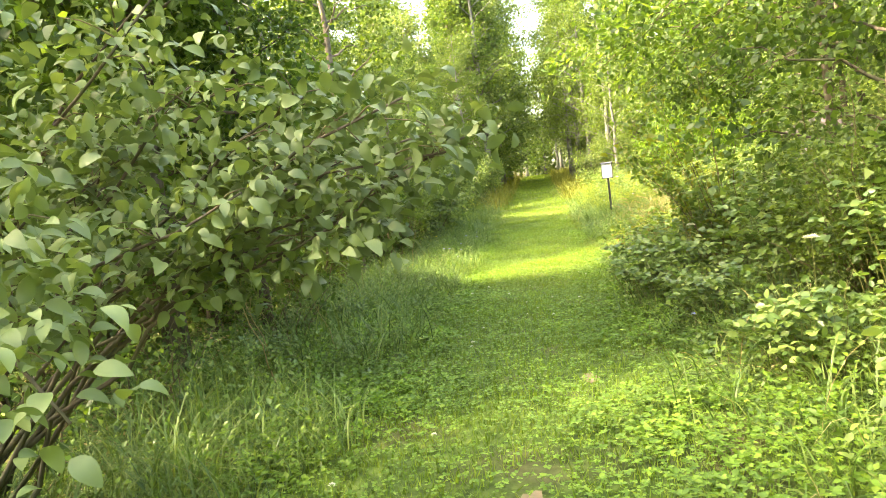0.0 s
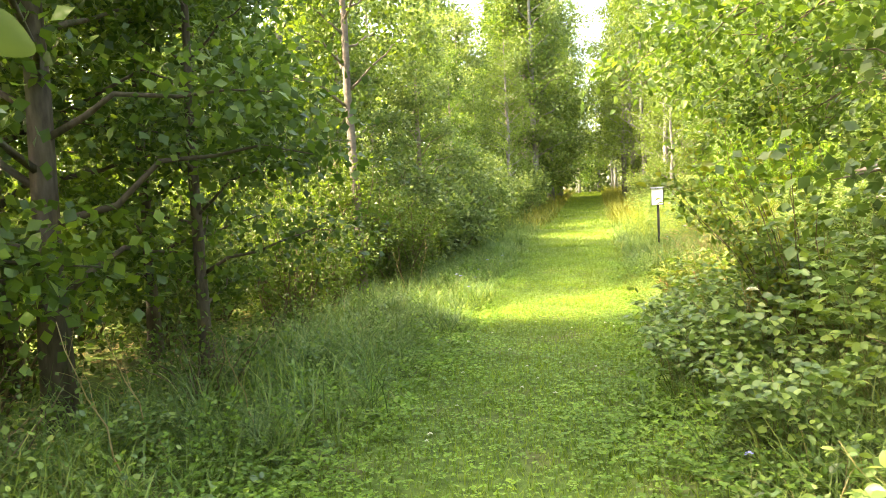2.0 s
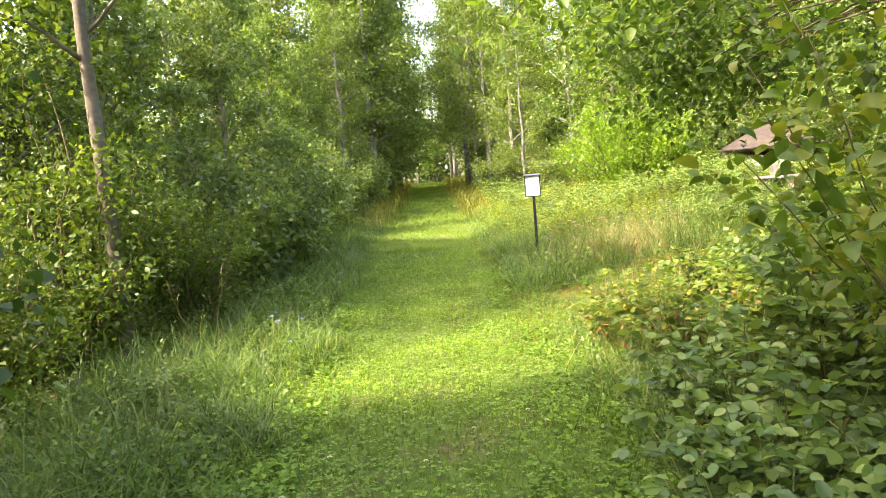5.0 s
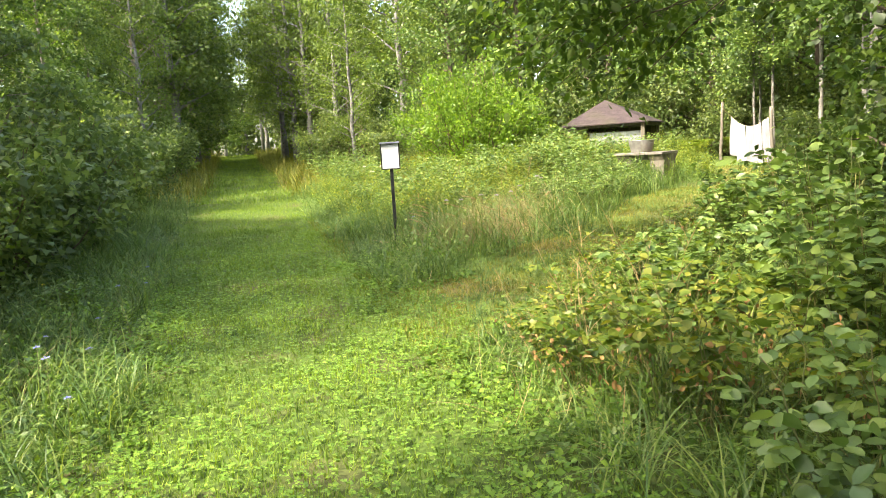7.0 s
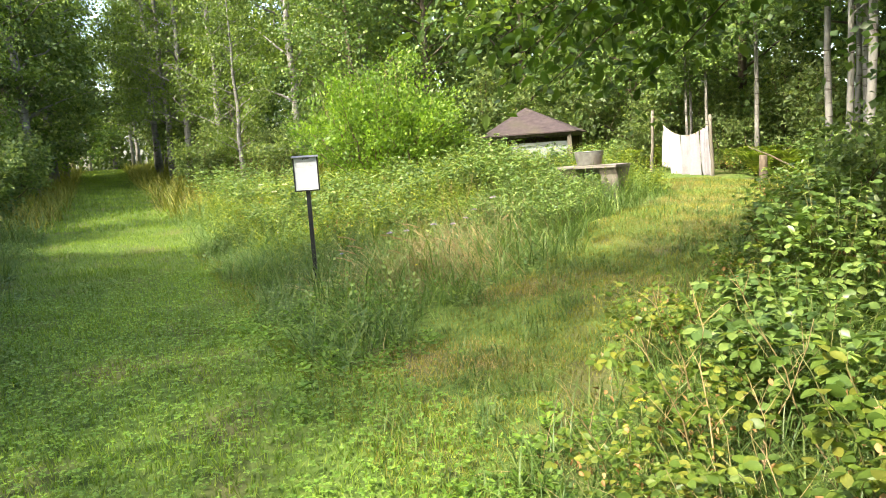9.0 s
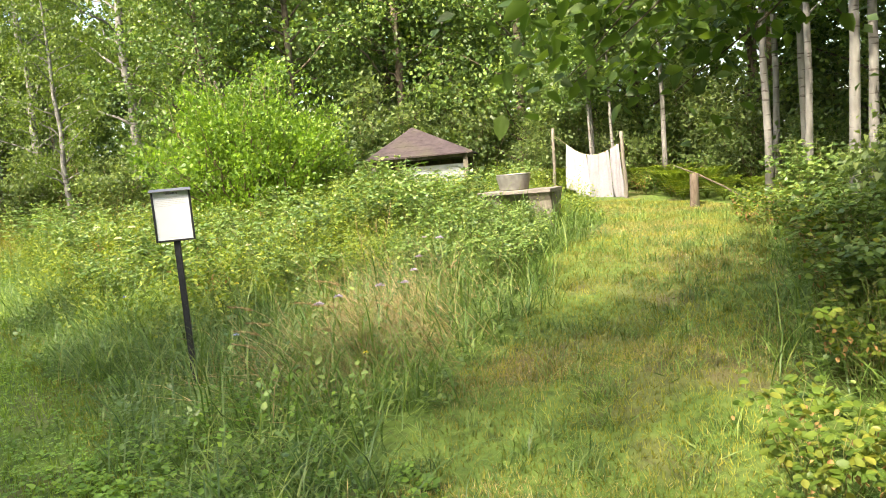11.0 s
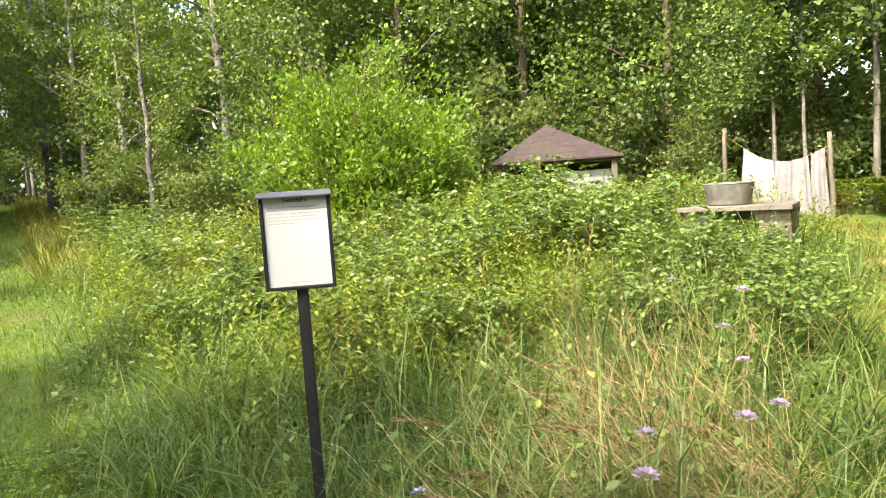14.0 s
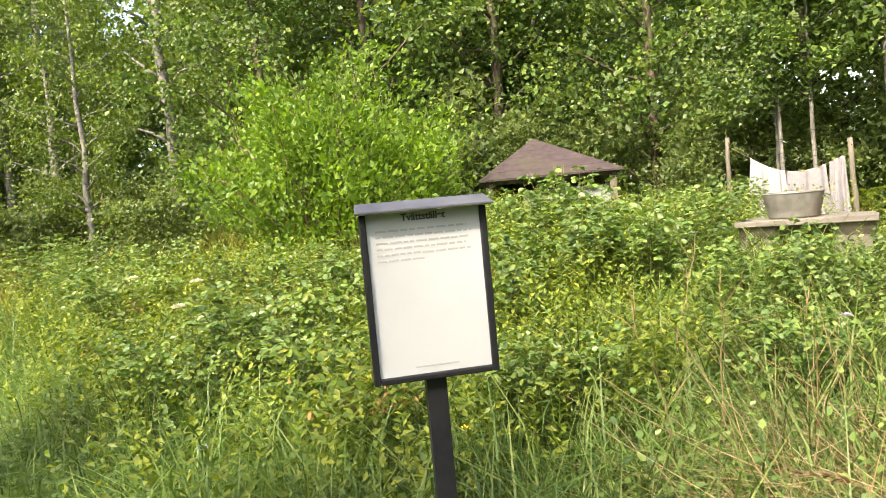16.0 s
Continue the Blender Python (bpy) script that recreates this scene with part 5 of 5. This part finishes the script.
def make_tub():
    root = empty("wash_tub", Matrix.Translation((7.13, 15.95, 1.282)) @ Euler((0, 0, radians(20))).to_matrix().to_4x4(), "dented zinc wash tub with a rusty inside", "tub")
    root.scale = (0.86, 0.86, 0.95)
    n, rows = 40, ((0.205, 0.0), (0.212, 0.02), (0.228, 0.10), (0.232, 0.105), (0.232, 0.118), (0.236, 0.123), (0.252, 0.225))
    def shell(prof, sign):
        a = np.arange(n) * 2 * np.pi / n
        v = np.concatenate([np.stack([np.cos(a) * r * (1 + 0.012 * np.sin(3 * a)), np.sin(a) * r * 1.12, np.full(n, z)], -1) for r, z in prof])
        i, j = np.meshgrid(np.arange(len(prof) - 1), np.arange(n), indexing="ij")
        p, q = i * n + j, i * n + (j + 1) % n
        f = np.concatenate([np.stack([p, q, q + n], -1).reshape(-1, 3), np.stack([p, q + n, p + n], -1).reshape(-1, 3)])
        base = np.array([[0, k + 1, k] for k in range(1, n - 1)])
        f = np.concatenate([f, base])
        return v, f if sign > 0 else f[:, ::-1]
    solid("wall", *shell(rows, 1), M_TUB, root, smooth=True)
    solid("lining", *shell([(r - 0.006, z + (0.008 if k == 0 else 0)) for k, (r, z) in enumerate(rows)], -1), M_RUST, root, "rust-brown inside", True)
    a = np.linspace(0, 2 * np.pi, n + 1)
    ring = np.stack([np.cos(a) * 0.250, np.sin(a) * 0.250 * 1.12, np.full(n + 1, 0.226)], -1)
    solid("rim", *tube(ring, np.full(n + 1, 0.008), 6), M_TUB, root, smooth=True)
    for s in (1, -1):
        t = np.linspace(0, np.pi, 9)
        grip = np.stack([np.cos(t) * 0.055, s * (0.268 + np.sin(t) * 0.03), np.full(9, 0.175) - np.sin(t) * 0.01], -1)
        solid("handle", *tube(grip, np.full(9, 0.006), 6), M_TUB, root, smooth=True)


make_tub()


# ---- clothes line ----
def make_post(x, y, top, lean, label):
    g = float(gz(x, y))
    root = empty("line_post", Matrix.Translation((x, y, g)), label, "post", "clothes line posts")
    n = 7
    s = np.linspace(0, 1, n)
    path = np.stack([lean[0] * s, lean[1] * s, -0.3 + s * (top - g + 0.3)], -1)
    r = np.random.default_rng(int(x * 100))
    path[1:-1, :2] += r.normal(0, 0.006, (n - 2, 2))
    solid("pole", *tube(path, np.linspace(0.040, 0.033, n), 9), M_WOOD, root, smooth=True)
    hook = np.array([path[-1] + [0, 0, -0.10], path[-1] + [-0.04, -0.05, -0.09], path[-1] + [-0.05, -0.06, -0.13]])
    solid("hook", *tube(hook, np.full(3, 0.005), 5), M_BARK, root)


make_post(11.36, 19.28, 2.30, (0.05, -0.02), "weathered leaning wooden post of the clothes line")
make_post(11.20, 17.28, 2.06, (-0.03, 0.03), "weathered upright wooden post of the clothes line")

LINE_A, LINE_B = np.array((11.39, 19.24, 2.16)), np.array((11.18, 17.32, 1.86))


def line_at(u):
    """The cord: taut to the first peg, slack under the washing, taut again to the second post."""
    p = LINE_A * (1 - u) + LINE_B * u
    t = np.clip((u - 0.2) / 0.62, 0, 1)
    p[2] = np.interp(u, [0, 0.2, 0.82, 1], [2.16, 1.94, 1.74, 1.86]) - 0.15 * 4 * t * (1 - t)
    return p


tagged(solid("clothes_line", *tube([line_at(u) for u in np.linspace(0, 1, 25)], np.full(25, 0.004), 5), M_STRAW), "thin sagging cord between two posts", "cord")


def make_sheet(u0, u1, drop0, drop1, mat, label, seed, flare):
    """A hanging sheet with folds and an uneven lower hem."""
    nu, nv = 40, 30
    along = (LINE_B - LINE_A)
    side = unit(np.array([-along[1], along[0], 0.0]))
    v = []
    for j in range(nv):
        w = j / (nv - 1)
        for i in range(nu):
            s = i / (nu - 1)
            u = u0 + (u1 - u0) * s + (s - 0.5) * flare * w
            p = line_at(float(np.clip(u, 0, 1))) + (along * (u - np.clip(u, 0, 1)))
            p = p.copy()
            hem = (drop0 * (1 - s) + drop1 * s) * (1 + 0.03 * np.sin(9 * s + seed))
            p[2] += 0.006 - w * hem
            fold = 0.034 * np.sin(s * 15 + seed + 0.8 * w) * (0.3 + w) + 0.016 * np.sin(s * 37 + 3 * w + seed) * (0.3 + w)
            p += side * (fold + 0.05 * w * w)
            v.append(p)
    v = np.array(v)
    i, j = np.meshgrid(np.arange(nv - 1), np.arange(nu - 1), indexing="ij")
    a = i * nu + j
    f = np.concatenate([np.stack([a, a + 1, a + nu + 1], -1).reshape(-1, 3), np.stack([a, a + nu + 1, a + nu], -1).reshape(-1, 3)])
    ob = solid("hanging_sheet", v, f, mat, smooth=True)
    mod = ob.modifiers.new("thickness", 'SOLIDIFY')
    mod.thickness = 0.003
    tagged(ob, label, "sheet", "washing on the line")


make_sheet(0.20, 0.495, 0.98, 0.86, M_CLOTH, "bright white worn linen sheet hanging on the line", 3, 0.10)
make_sheet(0.50, 0.82, 0.86, 0.96, M_CLOTH2, "greyish white worn linen sheet hanging on the line", 8, 0.08)
make_sheet(0.85, 0.96, 0.92, 1.04, M_CLOTH2, "narrow folded grey linen cloth hanging by the post", 5, 0.03)


# ---- stump and fallen branch ----
def make_stump():
    g = float(gz(10.22, 15.2))
    root = empty("old_post_stump", Matrix.Translation((10.22, 15.2, g)), "short weathered grey post stump", "stump")
    s = np.linspace(0, 1, 6)
    path = np.stack([0.02 * s, 0.0 * s, -0.2 + 0.72 * s], -1)
    solid("wood", *tube(path, np.array([0.085, 0.078, 0.072, 0.07, 0.068, 0.062]), 10), M_BARK, root, smooth=True)


make_stump()


def make_log():
    a, b = np.array((10.5, 15.75, float(gz(10.5, 15.75)) + 0.62)), np.array((11.0, 14.75, float(gz(11.0, 14.75)) + 0.03))
    root = empty("fallen_branch", Matrix.Translation(a), "dark fallen branch lying aslant by the stump", "branch")
    solid("bough", *tube(bowed((0, 0, 0), b - a, 0.03, 7, 0.01), np.linspace(0.010, 0.020, 7), 7), M_BARK, root, smooth=True)


make_log()
